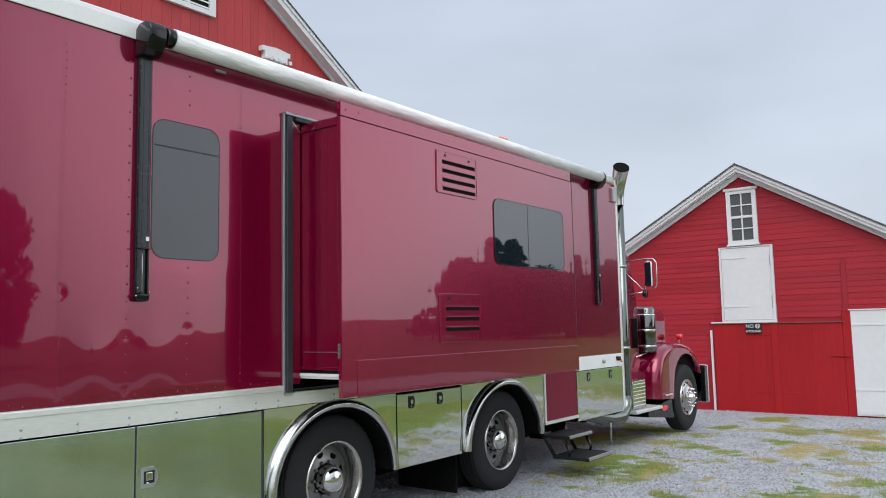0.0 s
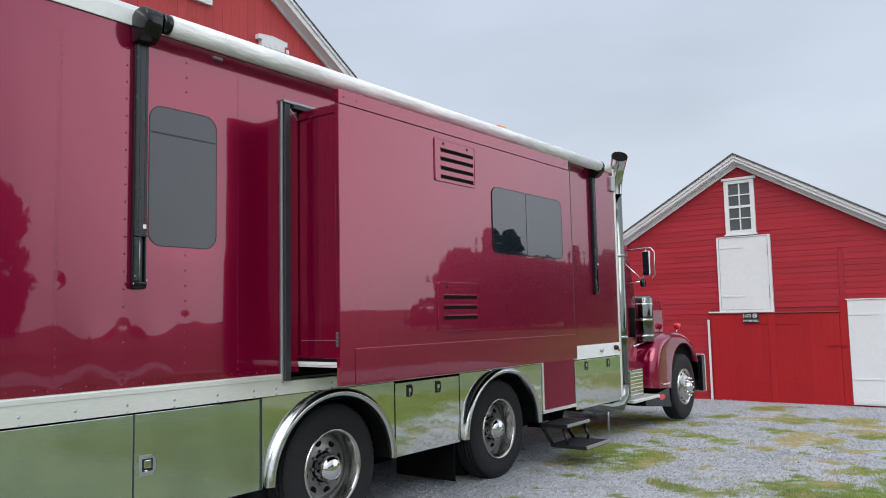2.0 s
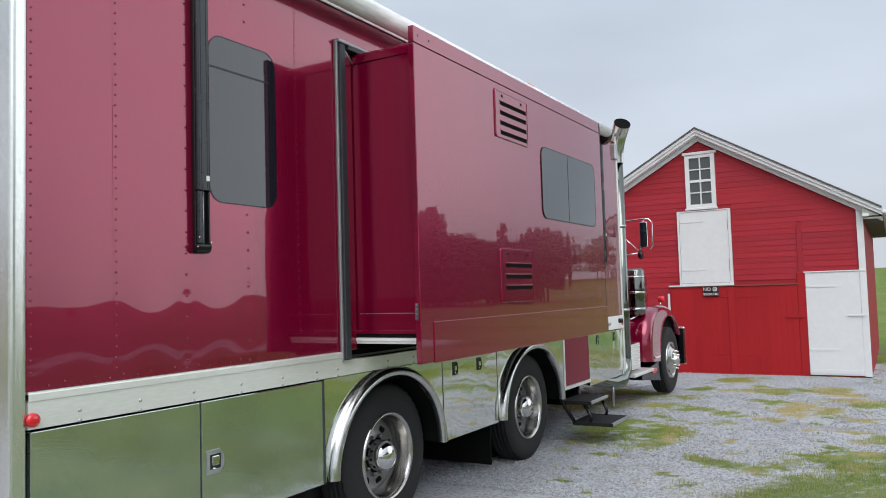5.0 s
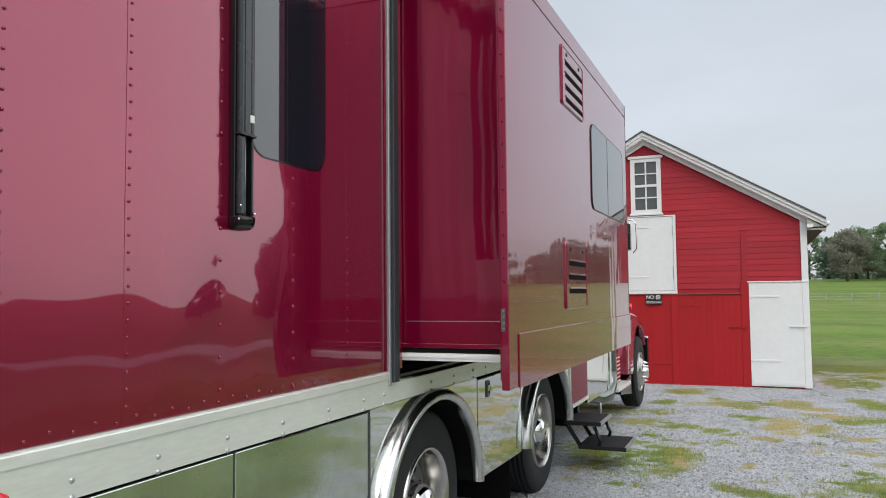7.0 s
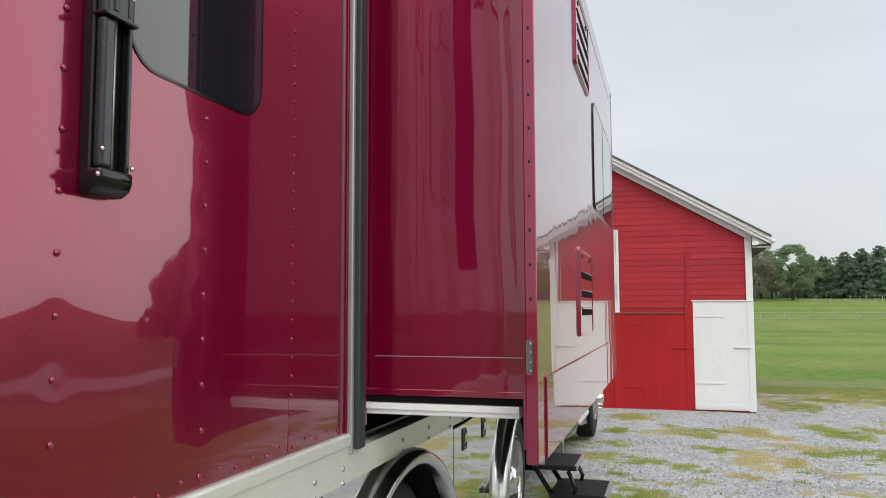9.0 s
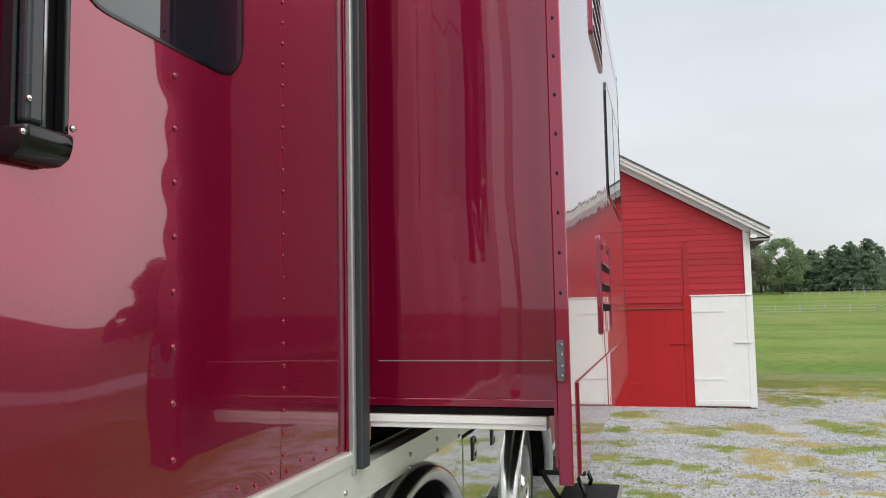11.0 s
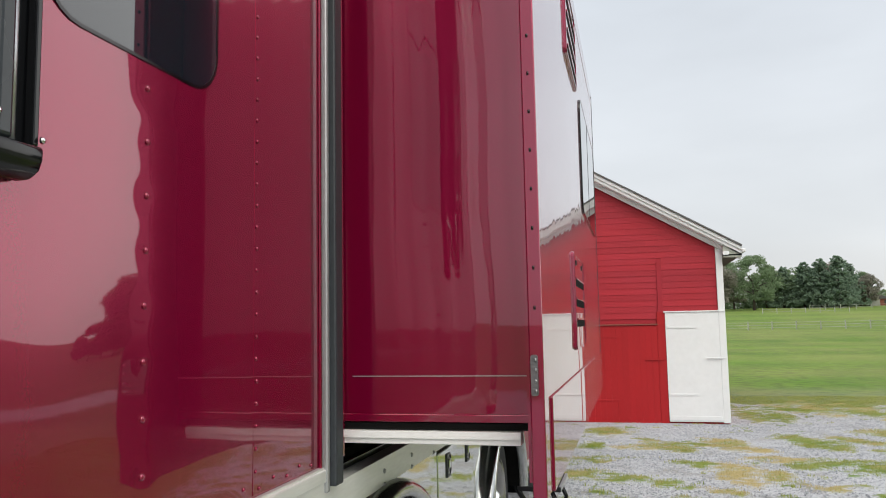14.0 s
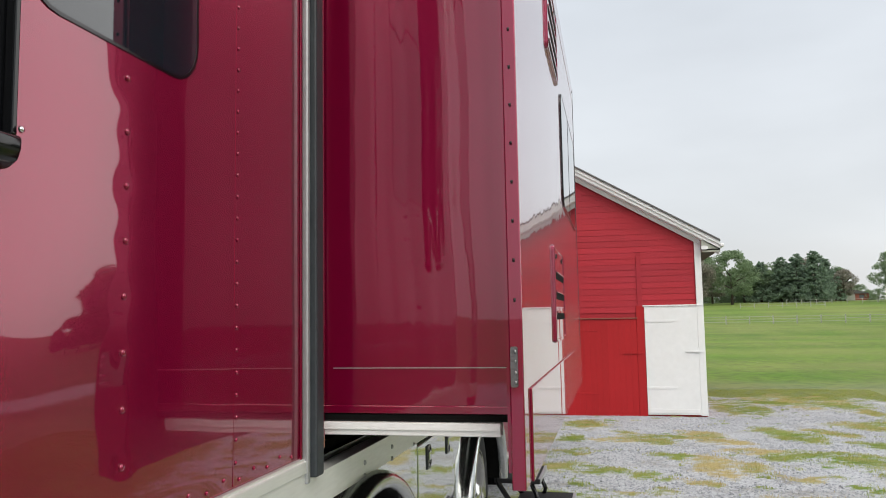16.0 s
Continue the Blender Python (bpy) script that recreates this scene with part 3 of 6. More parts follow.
def sheet(yy, zz):
    """How far the thin side sheet stands off its plane: pillowed between rivet columns, pulled in at rivets."""
    out = np.zeros_like(yy)
    for k, (a, b) in enumerate(zip(RIVET_COLUMNS, RIVET_COLUMNS[1:])):
        u = np.sin(np.pi * np.clip((yy - a) / (b - a), 0, 1)) ** 2
        low = PILLOWS[k] * np.exp(-((zz - 1.53) / 0.21) ** 2)
        swell = 0.0004 * (1 + 0.9 * np.sin(2.1 * zz + 5 * a) + 0.5 * np.sin(5.3 * zz + 9 * a))
        out = out + np.where((yy >= a) & (yy < b), (low + swell) * u, 0)
    out = out + 0.0010 * np.exp(-((zz - 1.50) / 0.24) ** 2)
    # raised along this column to shift the slide-out's reflection to fit the camera's view
    rise = np.clip((yy - 2.74) / 0.46, 0, 1) * np.clip((3.63 - yy) / 0.40, 0, 1)
    out = out + 0.0048 * rise * np.clip((2.22 - zz) / 0.12, 0, 1)
    for c, z_first, step in ((1.866, 1.35, 0.053), (2.30, 1.33, 0.208), (2.735, 1.33, 0.115), (3.19, 1.298, 0.1062)):
        dz = (zz - z_first + step / 2) % step - step / 2
        deep = 0.0005 * (0.6 + 0.8 * np.sin(17.0 * np.round((zz - z_first) / step) + 3 * c) ** 2)
        out = out - deep * np.exp(-((yy - c) ** 2 + dz ** 2) / (2 * 0.024 ** 2))
    return out * np.clip((zz - ZB) / 0.05, 0, 1) * np.clip((ZT - zz) / 0.05, 0, 1)


def riveted_panel(y0, y1):
    """A thin sheet pulled in at its rivet columns and bulging slightly between them."""
    ny, nz = max(2, round((y1 - y0) / 0.014)), round((ZT - ZB) / 0.014)
    yy, zz = np.meshgrid(np.linspace(y0, y1, ny + 1), np.linspace(ZB, ZT, nz + 1), indexing="ij")
    idx = np.arange((ny + 1) * (nz + 1)).reshape(ny + 1, nz + 1)
    quads = np.stack([idx[:-1, :-1], idx[1:, :-1], idx[1:, 1:], idx[:-1, 1:]], -1).reshape(-1, 4)
    bm = bmesh.new()
    vs = [bm.verts.new(p) for p in np.stack([B + sheet(yy, zz), yy, zz], -1).reshape(-1, 3).tolist()]
    for q in quads.tolist():
        bm.faces.new([vs[i] for i in q]).smooth = True
    add_box(bm, B - T, B - 0.003, y0, y1, ZB, ZT)
    return bm


def on_sheet(y, z):
    return B + 0.0015 + float(sheet(np.array(y), np.array(z)))


panels = [part("side_panel", riveted_panel(a, b), maroon, truck, "riveted maroon side panel") for a, b in zip(SEAMS, SEAMS[1:])]
part("side_panel", box(B - T, B, O1, R1 - 0.031, ZB, ZT), maroon, truck)
part("side_panel", box(B - T, B, O0, O1, OZ1, ZT), maroon, truck)
part("far_side", box(BF, BF + T, R0, R1, ZB, ZT), maroon, truck)
part("rear_wall", box(BF + T, B - 0.11, R0, R0 + T, ZB, ZT), maroon, truck)
part("front_wall", box(BF + T, B - T - 0.004, R1 - T, R1, ZB, ZT), maroon, truck)
part("floor", box(BF, B - 0.06, R0, R1, ZB - 0.1, ZB - 0.004), under_shade_black, truck)


def panel_at(y):
    return panels[0 if y < 2.285 else 1 if y < 3.634 else 2]


part("roof", box(BF, B + 0.005, R0 + 0.06, R1, ZT + 0.006, 3.84, 0.05, 3), aluminium, truck, "grey aluminium roof rail with rounded edge")
rail_bm = bmesh.new()
add_prism(rail_bm, [(R0 + 0.06, 1.105), (8.08, 1.105), (8.08, 1.268), (7.64, 1.268), (7.64, 1.205), (4.14, 1.205), (4.14, 1.268), (R0 + 0.06, 1.268)], "x", B - 0.05, B + 0.012)
add_box(rail_bm, B - 0.04, B + 0.018, R0 + 0.06, 4.13, 1.225, 1.262, 0.004)
bmesh.ops.recalc_face_normals(rail_bm, faces=rail_bm.faces)
part("bottom_rail", rail_bm, aluminium, truck, "satin aluminium bottom rail with bolts")
part("front_rail", box(B - 0.05, B + 0.010, 9.02, 10.36, 1.09, 1.268, 0.006), trim_white, truck, "white rail under the front of the body")
part("corner_post", box(B - 0.10, B + 0.014, R0 - 0.02, R0 + 0.056, 0.42, ZT + 0.08, 0.02, 3), post_metal, truck, "bright rear corner post")
part("corner_post", box(B - 0.05, B + 0.010, R1 - 0.03, R1 + 0.03, 0.45, ZT + 0.08, 0.012, 3), aluminium, truck, "bright front corner post")
part("corner_bracket", box(B - 0.02, B + 0.04, 10.22, 10.34, 3.44, 3.66, 0.012), steel, truck)
part("panel_seam", box(B - 0.002, B + 0.0012, 2.283, 2.287, 1.275, 3.69), maroon, truck)
part("panel_seam", box(B - 0.002, B + 0.0015, 3.632, 3.636, 1.275, 3.69), maroon, truck)

# rivets
rv = bmesh.new()
bmesh.ops.create_uvsphere(rv, u_segments=8, v_segments=4, radius=1.0)
for f in rv.faces:
    f.smooth = True
rivet_me = mesh_of(rv, "rivet", maroon)
rivet_me.transform(Matrix.Diagonal((0.004, 0.0075, 0.0075, 1)))
small_rivet_me = rivet_me.copy()
small_rivet_me.transform(Matrix.Diagonal((0.9, 0.75, 0.75, 1)))
rng = random.Random(4)
for y0, step, gap in ((2.30, 0.052, ()), (2.735, 0.115, ()), (3.19, 0.1062, (2.16, 3.28)), (3.645, 0.0545, ())):
    z = 1.298 if gap else 1.33
    while z < 3.55:
        if not gap or z < gap[0] or z > gap[1]:
            share("rivet", rivet_me if step > 0.1 else small_rivet_me, panel_at(y0), (on_sheet(y0, z), y0 + rng.uniform(-0.0015, 0.0015), z))
        z += step
for i in range(43):
    share("rivet", small_rivet_me, panels[0], (on_sheet(1.866, 1.35 + i * 0.053), 1.866, 1.35 + i * 0.053))
for i in range(28):
    share("rivet", small_rivet_me, panel_at(1.95 + i * 0.078), (on_sheet(1.95 + i * 0.078, 1.287), 1.95 + i * 0.078, 1.287 + 0.012 * (i % 2)))
bolt_bm = bmesh.new()
bmesh.ops.create_uvsphere(bolt_bm, u_segments=10, v_segments=6, radius=1.0)
for f in bolt_bm.faces:
    f.smooth = True
bolt_bm.transform(Matrix.Diagonal((0.007, 0.0095, 0.0095, 1)))
bolt_me = mesh_of(bolt_bm, "bolt", steel)
for y in (2.095, 2.425, 2.765, 3.11, 3.46, 3.785, 4.0, 4.6, 4.95, 5.3, 5.55, 5.9):
    for z in (1.110, 1.157):
        share("bolt", bolt_me, truck, (B + 0.0125, y, z))
part("marker_lamp", lathe([(-0.005, 0.0), (-0.005, 0.032), (0.012, 0.030), (0.018, 0.018), (0.02, 0.0)], (B + 0.016, 1.866, 1.147), 20), red_lens, truck, "round red marker lamp")


def window(y0, y1, z0, z1, x, r, bars, name="side_window", label="dark tinted window with rounded corners", proud=0.0028):
    fr = part(name, ring(rounded(y0, y1, z0, z1, r), rounded(y0 + 0.007, y1 - 0.007, z0 + 0.007, z1 - 0.007, r - 0.006), "x", x - 0.02, x + proud), black_paint, truck, label)
    part("pane", prism(rounded(y0 + 0.006, y1 - 0.006, z0 + 0.006, z1 - 0.006, r - 0.006), "x", x - 0.012, x + proud - 0.001), tinted_glass, fr)
    for b in bars:
        part("glazing_bar", box(*b), black_paint, fr)
    return fr


window(2.90, 3.45, 2.20, 3.175, B, 0.10, [(B, B + 0.005, 2.915, 3.435, 2.978, 2.988)])

# slide-out
slide = part("slide_out", box(-6.2, S - 0.05, 4.255, 7.60, 1.375, 3.385, 0.006), maroon, truck, "maroon slide-out room pushed out from the side")
face_bm = bmesh.new()
add_box(face_bm, S - 0.04, S, 4.045, 7.72, 1.195, 3.297, 0.004)
part("slide_face", face_bm, maroon, slide)
part("edge_seal", box(S - 0.05, S + 0.002, 7.722, 7.728, 1.20, 3.41), seal_rubber, slide)
part("slide_header", box(S - 0.04, S + 0.0015, 4.045, 7.70, 3.301, 3.412, 0.003), maroon, slide)
for y in (4.10, 4.24, 7.62):
    part("screw", lathe([(-0.003, 0), (-0.003, 0.008), (0.002, 0.007), (0.003, 0)], (S + 0.0015, y, 3.355), 8), black_paint, slide)
part("slide_flap", box(S - 0.002, S + 0.0065, 4.20, 7.745, 1.190, 1.462, 0.0032, 2), maroon, slide, "hinged lower skirt panel")
part("slide_end_cap", box(S - 0.05, S - 0.041, 4.06, 7.70, 1.24, 3.39), maroon, slide)


def wavy_end(x0, x1, z0, z1, y):
    """The slide-out's end sheet, rippled in upright folds."""
    nx, nz = round((x1 - x0) / 0.008), round((z1 - z0) / 0.025)
    xx, zz = np.meshgrid(np.linspace(x0, x1, nx + 1), np.linspace(z0, z1, nz + 1), indexing="ij")
    lean = 0.012 * np.sin(2.6 * zz + 1.0) + 0.006 * np.sin(9.0 * zz + 2.0) + 0.0018 * np.sin(47.0 * zz)
    u = xx + lean
    fold = 0.00030 * np.sin(2 * np.pi * u / 0.21) + 0.00019 * np.sin(2 * np.pi * u / 0.083 + 1.3) + 0.00005 * np.sin(2 * np.pi * u / 0.036 + 0.4) + 0.00002 * np.sin(2 * np.pi * u / 0.017 + 60 * zz)
    d = (fold + 0.0005) * np.clip((x1 - xx) / 0.05, 0, 1) * np.clip((zz - z0) / 0.08, 0, 1)
    idx = np.arange((nx + 1) * (nz + 1)).reshape(nx + 1, nz + 1)
    bm = bmesh.new()
    vs = [bm.verts.new(p) for p in np.stack([xx, y - d, zz], -1).reshape(-1, 3).tolist()]
    for q in np.stack([idx[:-1, :-1], idx[1:, :-1], idx[1:, 1:], idx[:-1, 1:]], -1).reshape(-1, 4).tolist():
        bm.faces.new([vs[i] for i in q]).smooth = True
    return bm


part("end_sheet", wavy_end(-4.735, S - 0.052, 1.403, 3.30, 4.2535), maroon, slide, "glossy rippled end sheet")
part("lip", box(-4.74, S - 0.05, 4.244, 4.256, 1.377, 1.402, 0.003), maroon, slide)
part("trim_line", box(-4.70, S - 0.045, 4.2505, 4.2565, 1.517, 1.520), frame_grey, slide, "thin bright trim line")
part("roof_flange", box(-4.72, S - 0.05, 4.246, 4.256, 3.31, 3.37, 0.004), maroon, slide)
# black bar painted as the shade in the gap above the floor beam
part("floor_gasket", box(-4.74, S - 0.045, 4.25, 7.60, 1.354, 1.3745), under_shade_black, slide)
sill_bm = box(-6.0, -4.160, 4.240, 4.30, 1.310, 1.351, 0.003)
add_box(sill_bm, -6.0, -4.160, 4.232, 4.241, 1.329, 1.351)
part("floor_beam", sill_bm, trim_white, slide, "white floor beam under the slide-out")
part("floor_beam", box(-6.0, -4.155, 7.50, 7.56, 1.327, 1.368, 0.003), trim_white, slide)
part("corner_bracket", prism(rounded(-4.098, -4.078, 1.478, 1.590, 0.006, 3), "y", 4.034, 4.046), hinge_metal, slide, "riveted steel corner bracket")
for z in (1.492, 1.519, 1.550, 1.577):
    part("rivet", lathe([(0, 0), (0, 0.005), (0.004, 0.003), (0.004, 0)], (-4.085, 4.033, z), 8), steel, slide)
for i in range(15):
    part("screw", lathe([(-0.003, 0), (-0.003, 0.006), (0.003, 0.006), (0.003, 0)], (-4.083, 4.046, 1.72 + i * 0.112), 8), black_paint, slide)

# frame and rubber round the slide-out's opening
for nm, q, mt in (("seal_frame", (B, B + 0.008, 4.034, 4.045, 1.195, 3.44), maroon), ("seal_frame", (B, B + 0.024, 4.047, 4.067, 1.195, 3.44), frame_grey),
                  ("seal_frame", (B, B + 0.045, 4.053, 7.72, 3.425, 3.45), frame_grey), ("seal_frame", (B, B + 0.04, 7.70, 7.76, 1.25, 3.44), frame_grey),
                  ("seal_gasket", (B, B + 0.042, 4.069, 4.128, 1.21, 3.42), seal_rubber), ("seal_gasket", (B, B + 0.05, 4.157, 7.60, 3.390, 3.422), seal_rubber),
                  ("seal_gasket", (B, B + 0.05, 7.602, 7.695, 1.30, 3.42), seal_rubber)):
    part(nm, box(*q, 0.006), mt, truck)
part("slide_rail", box(-4.82, -4.76, 4.16, 7.6, 1.21, 1.235, 0.004), black_paint, truck)
part("corner_strut", tube([(B + 0.03, 4.10, 3.41), (B + 0.045, 4.20, 3.30)], 0.007, 8), frame_grey, truck)
# black panel painted as the shade inside the slide-out's opening
part("opening_shade", box(-4.90, -4.85, 4.16, 7.62, 1.20, 1.36), under_shade_black, truck)


def vent(y0, y1, z0, z1, slots):
    cb = prism(rounded(y0, y1, z0, z1, 0.022, 4), "x", S - 0.002, S + 0.008)
    bmesh.ops.bevel(cb, geom=[e for e in cb.edges if min(v.co.x for v in e.verts) > S], offset=0.004, segments=2, profile=0.5, affect="EDGES")
    pl = part("vent_cover", cb, maroon, truck, "louvred maroon vent cover")
    part("vent_rim", ring(rounded(y0 + 0.004, y1 - 0.004, z0 + 0.004, z1 - 0.004, 0.02, 4), rounded(y0 + 0.014, y1 - 0.014, z0 + 0.014, z1 - 0.014, 0.014, 4), "x", S + 0.006, S + 0.0115), maroon, pl)
    h = z1 - z0
    for q in slots:
        zc = z1 - h * q
        # each slot is a flat black strip, its inner shade put into the colour
        part("louvre_slot", box(S + 0.007, S + 0.0092, y0 + 0.085, y1 - 0.035, zc - 0.016, zc + 0.014, 0.001), under_shade_black, pl)
        part("louvre_lip", box(S + 0.007, S + 0.0135, y0 + 0.085, y1 - 0.035, zc + 0.014, zc + 0.024, 0.003), maroon, pl)
    for yy in (y0 + 0.13, y1 - 0.13):
        part("latch", box(S + 0.007, S + 0.013, yy - 0.012, yy + 0.012, z1 - 0.055, z1 - 0.032, 0.003), black_paint, pl)


vent(5.21, 5.83, 2.862, 3.25, (0.27, 0.47, 0.68, 0.88))
vent(5.22, 5.84, 1.56, 1.985, (0.31, 0.52, 0.73))
window(6.10, 7.485, 2.28, 2.925, S, 0.09, [(S, S + 0.0085, 6.725, 6.733, 2.295, 2.91)], proud=0.008)

# awning
part("awning_roller", tube([(-4.585, 2.95, 3.70), (-4.585, 6.2, 3.698), (-4.585, 9.58, 3.70)], 0.072, 24), canvas, truck, "rolled white awning fabric")
part("awning_rail", box(B + 0.0045, B + 0.015, R0 + 0.065, 9.9, 3.675, 3.79, 0.004), trim_white, truck)


def awning_arm(yc, z0, z1):
    """An arm folded flat against the side; yc is the middle of its channel."""
    w = 0.043
    arm = part("awning_arm", box(B + 0.026, B + 0.052, yc - w, yc + w, z0 + 0.345, z1, 0.010, 3), arm_grey, truck, "charcoal awning arm folded against the side")
    part("arm_channel", box(B + 0.001, B + 0.028, yc - w - 0.003, yc + w + 0.003, z0 + 0.02, z1, 0.004), black_paint, arm)
    part("lower_rail", box(B + 0.028, B + 0.050, yc - w, yc - w + 0.034, z0 + 0.05, z0 + 0.345, 0.008, 3), arm_grey, arm)
    part("lower_rail", box(B + 0.028, B + 0.046, yc + w - 0.012, yc + w, z0 + 0.05, z0 + 0.345, 0.003), black_paint, arm)
    part("inner_rail", tube([(B + 0.034, yc - 0.004, z0 + 0.05), (B + 0.034, yc - 0.004, z0 + 0.345)], 0.009, 10), steel, arm)
    fb = prism([(B + 0.001, z0), (B + 0.030, z0 + 0.0), (B + 0.048, z0 + 0.012), (B + 0.054, z0 + 0.030), (B + 0.054, z0 + 0.050), (B + 0.001, z0 + 0.05)], "y", yc - w - 0.004, yc + w + 0.004)
    bmesh.ops.bevel(fb, geom=list(fb.edges), offset=0.007, segments=3, profile=0.5, affect="EDGES")
    for f in fb.faces:
        f.smooth = True
    part("foot", fb, black_paint, arm)
    part("arm_rib", box(B + 0.051, B + 0.055, yc - 0.022, yc - 0.010, z0 + 0.36, z1 - 0.02, 0.002), arm_grey, arm)
    part("arm_rib", box(B + 0.051, B + 0.054, yc + 0.018, yc + 0.026, z0 + 0.36, z1 - 0.02, 0.002), arm_grey, arm)
    part("label_plate", box(B + 0.052, B + 0.0545, yc + 0.012, yc + 0.034, z0 + 0.40, z0 + 0.428), white_print, arm)
    part("clamp_ring", box(B + 0.02, B + 0.056, yc - w - 0.004, yc + w + 0.004, z0 + 0.345, z0 + 0.355, 0.003), black_paint, arm)
    for dy, zz in ((-0.040, z0 + 0.085), (-0.050, z0 + 0.035), (0.045, z0 + 0.06)):
        part("screw", lathe([(0, 0), (0, 0.006), (0.004, 0.004), (0.005, 0)], (B + 0.050, yc + dy, zz), 10), chrome, arm)
    return arm


awning_arm(2.822, 1.905, 3.60)
awning_arm(9.62, 1.94, 3.58)


def awning_head(y0, y1):
    pts = [(-4.72, 3.55), (-4.62, 3.55), (-4.57, 3.59), (-4.535, 3.66), (-4.53, 3.72), (-4.555, 3.765), (-4.60, 3.785), (-4.68, 3.78), (-4.722, 3.74)]
    bm = prism(pts, "y", y0, y1)
    bmesh.ops.bevel(bm, geom=list(bm.edges), offset=0.014, segments=3, profile=0.5, affect="EDGES")
    for f in bm.faces:
        f.smooth = True
    return part("awning_head", bm, black_paint, truck, "black awning end casting")


awning_head(2.755, 2.885)
part("roller_collar", tube([(-4.585, 2.888, 3.70), (-4.585, 2.90, 3.70), (-4.585, 2.94, 3.70), (-4.585, 2.955, 3.70)], [0.060, 0.068, 0.068, 0.06], 18), black_paint, truck)
awning_head(9.57, 9.69)
part("awning_clip", box(B + 0.0, B + 0.02, 3.40, 3.49, 3.615, 3.637, 0.004), steel, truck)
part("clearance_lamp", box(-4.65, -4.59, 7.10, 7.26, 3.765, 3.805, 0.008), amber_lens, truck, "amber clearance lamp on the roof edge")

# skirts, lockers, wheel arches
ARCHES = ((4.635, 0.735, 0.67), (7.22, 0.77, 0.67))


def arch_z(y):
    for c, a, h in ARCHES:
        if abs(y - c) < a:
            return 0.43 + h * math.sqrt(1 - ((y - c) / a) ** 2)
    return 0.42


def skirt(y0, y1):
    n = 40
    ys = [y0 + (y1 - y0) * i / n for i in range(n + 1)]
    pts = [(y, min(arch_z(y), 1.088)) for y in ys] + [(y1, 1.098), (y0, 1.098)]
    return prism(pts, "x", B - 0.02, B)


for a, b in ((3.872, 5.40), (6.43, 8.09)):
    part("skirt_panel", skirt(a, b), polished, truck, "polished skirt panel cut round the wheel")


def latch(y, z, parent, w=0.040, h=0.056, metal=None):
    """A shield-shaped paddle latch."""
    def outline(k):
        return [(y - w * k, z - h * k), (y + w * 0.6 * k, z - h * k), (y + w * k, z - h * 0.6 * k), (y + w * 1.15 * k, z), (y + w * k, z + h * 0.6 * k), (y + w * 0.6 * k, z + h * k), (y - w * k, z + h * k)]
    part("latch", ring(outline(1.0), outline(0.82), "x", B - 0.002, B + 0.008), metal or arm_grey, parent, "dulled steel paddle latch")
    part("latch_recess", prism(outline(0.84), "x", B - 0.001, B + 0.0045), metal or arm_grey, parent)
    part("latch_slot", box(B + 0.004, B + 0.0058, y - w * 0.62, y + w * 0.72, z - h * 0.60, z + h * 0.62, 0.0008), arm_grey, parent)
    part("latch_paddle", box(B + 0.003, B + 0.014, y - w * 0.42, y + w * 0.46, z - h * 0.30, z + h * 0.50, 0.005), chrome, parent)
    part("latch_key", lathe([(0, 0), (0, w * 0.22), (0.004, w * 0.2), (0.004, 0)], (B + 0.004, y - w * 0.1, z - h * 0.62), 10), chrome, parent)


def locker(y0, y1, z0, z1, mat, latches, label):
    d = part("locker_door", box(B - 0.03, B + 0.002, y0 + 0.006, y1 - 0.006, z0, z1, 0.004), mat, truck, label)
    part("door_gap", box(B - 0.03, B - 0.006, y1 - 0.006, y1 + 0.006, z0, z1), seal_rubber, d)
    for q in latches:
        latch(*q[:2], d, *q[2:])
    return d


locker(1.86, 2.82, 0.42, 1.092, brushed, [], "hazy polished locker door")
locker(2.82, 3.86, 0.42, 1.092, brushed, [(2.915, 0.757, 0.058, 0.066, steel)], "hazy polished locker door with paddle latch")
part("door_edge", box(B - 0.002, B + 0.006, 3.848, 3.862, 0.42, 1.092), seal_rubber, truck)
locker(5.41, 6.42, 0.415, 1.082, polished, [(5.62, 1.0), (6.06, 1.0)], "mirror polished locker door with two latches")
locker(8.95, 10.36, 0.455, 1.08, polished, [(9.28, 1.0), (9.95, 1.0)], "mirror polished front locker door")
part("entry_door_skirt", box(B - 0.03, B + 0.004, 8.14, 8.93, 0.545, 1.262, 0.004), maroon_satin, truck, "maroon lower half of the entry door")
part("door_trim", box(B - 0.02, B + 0.012, 8.10, 8.138, 0.51, 1.26, 0.004), aluminium, truck)
part("door_trim", box(B - 0.02, B + 0.016, 8.10, 8.95, 0.505, 0.542, 0.004), aluminium, truck)
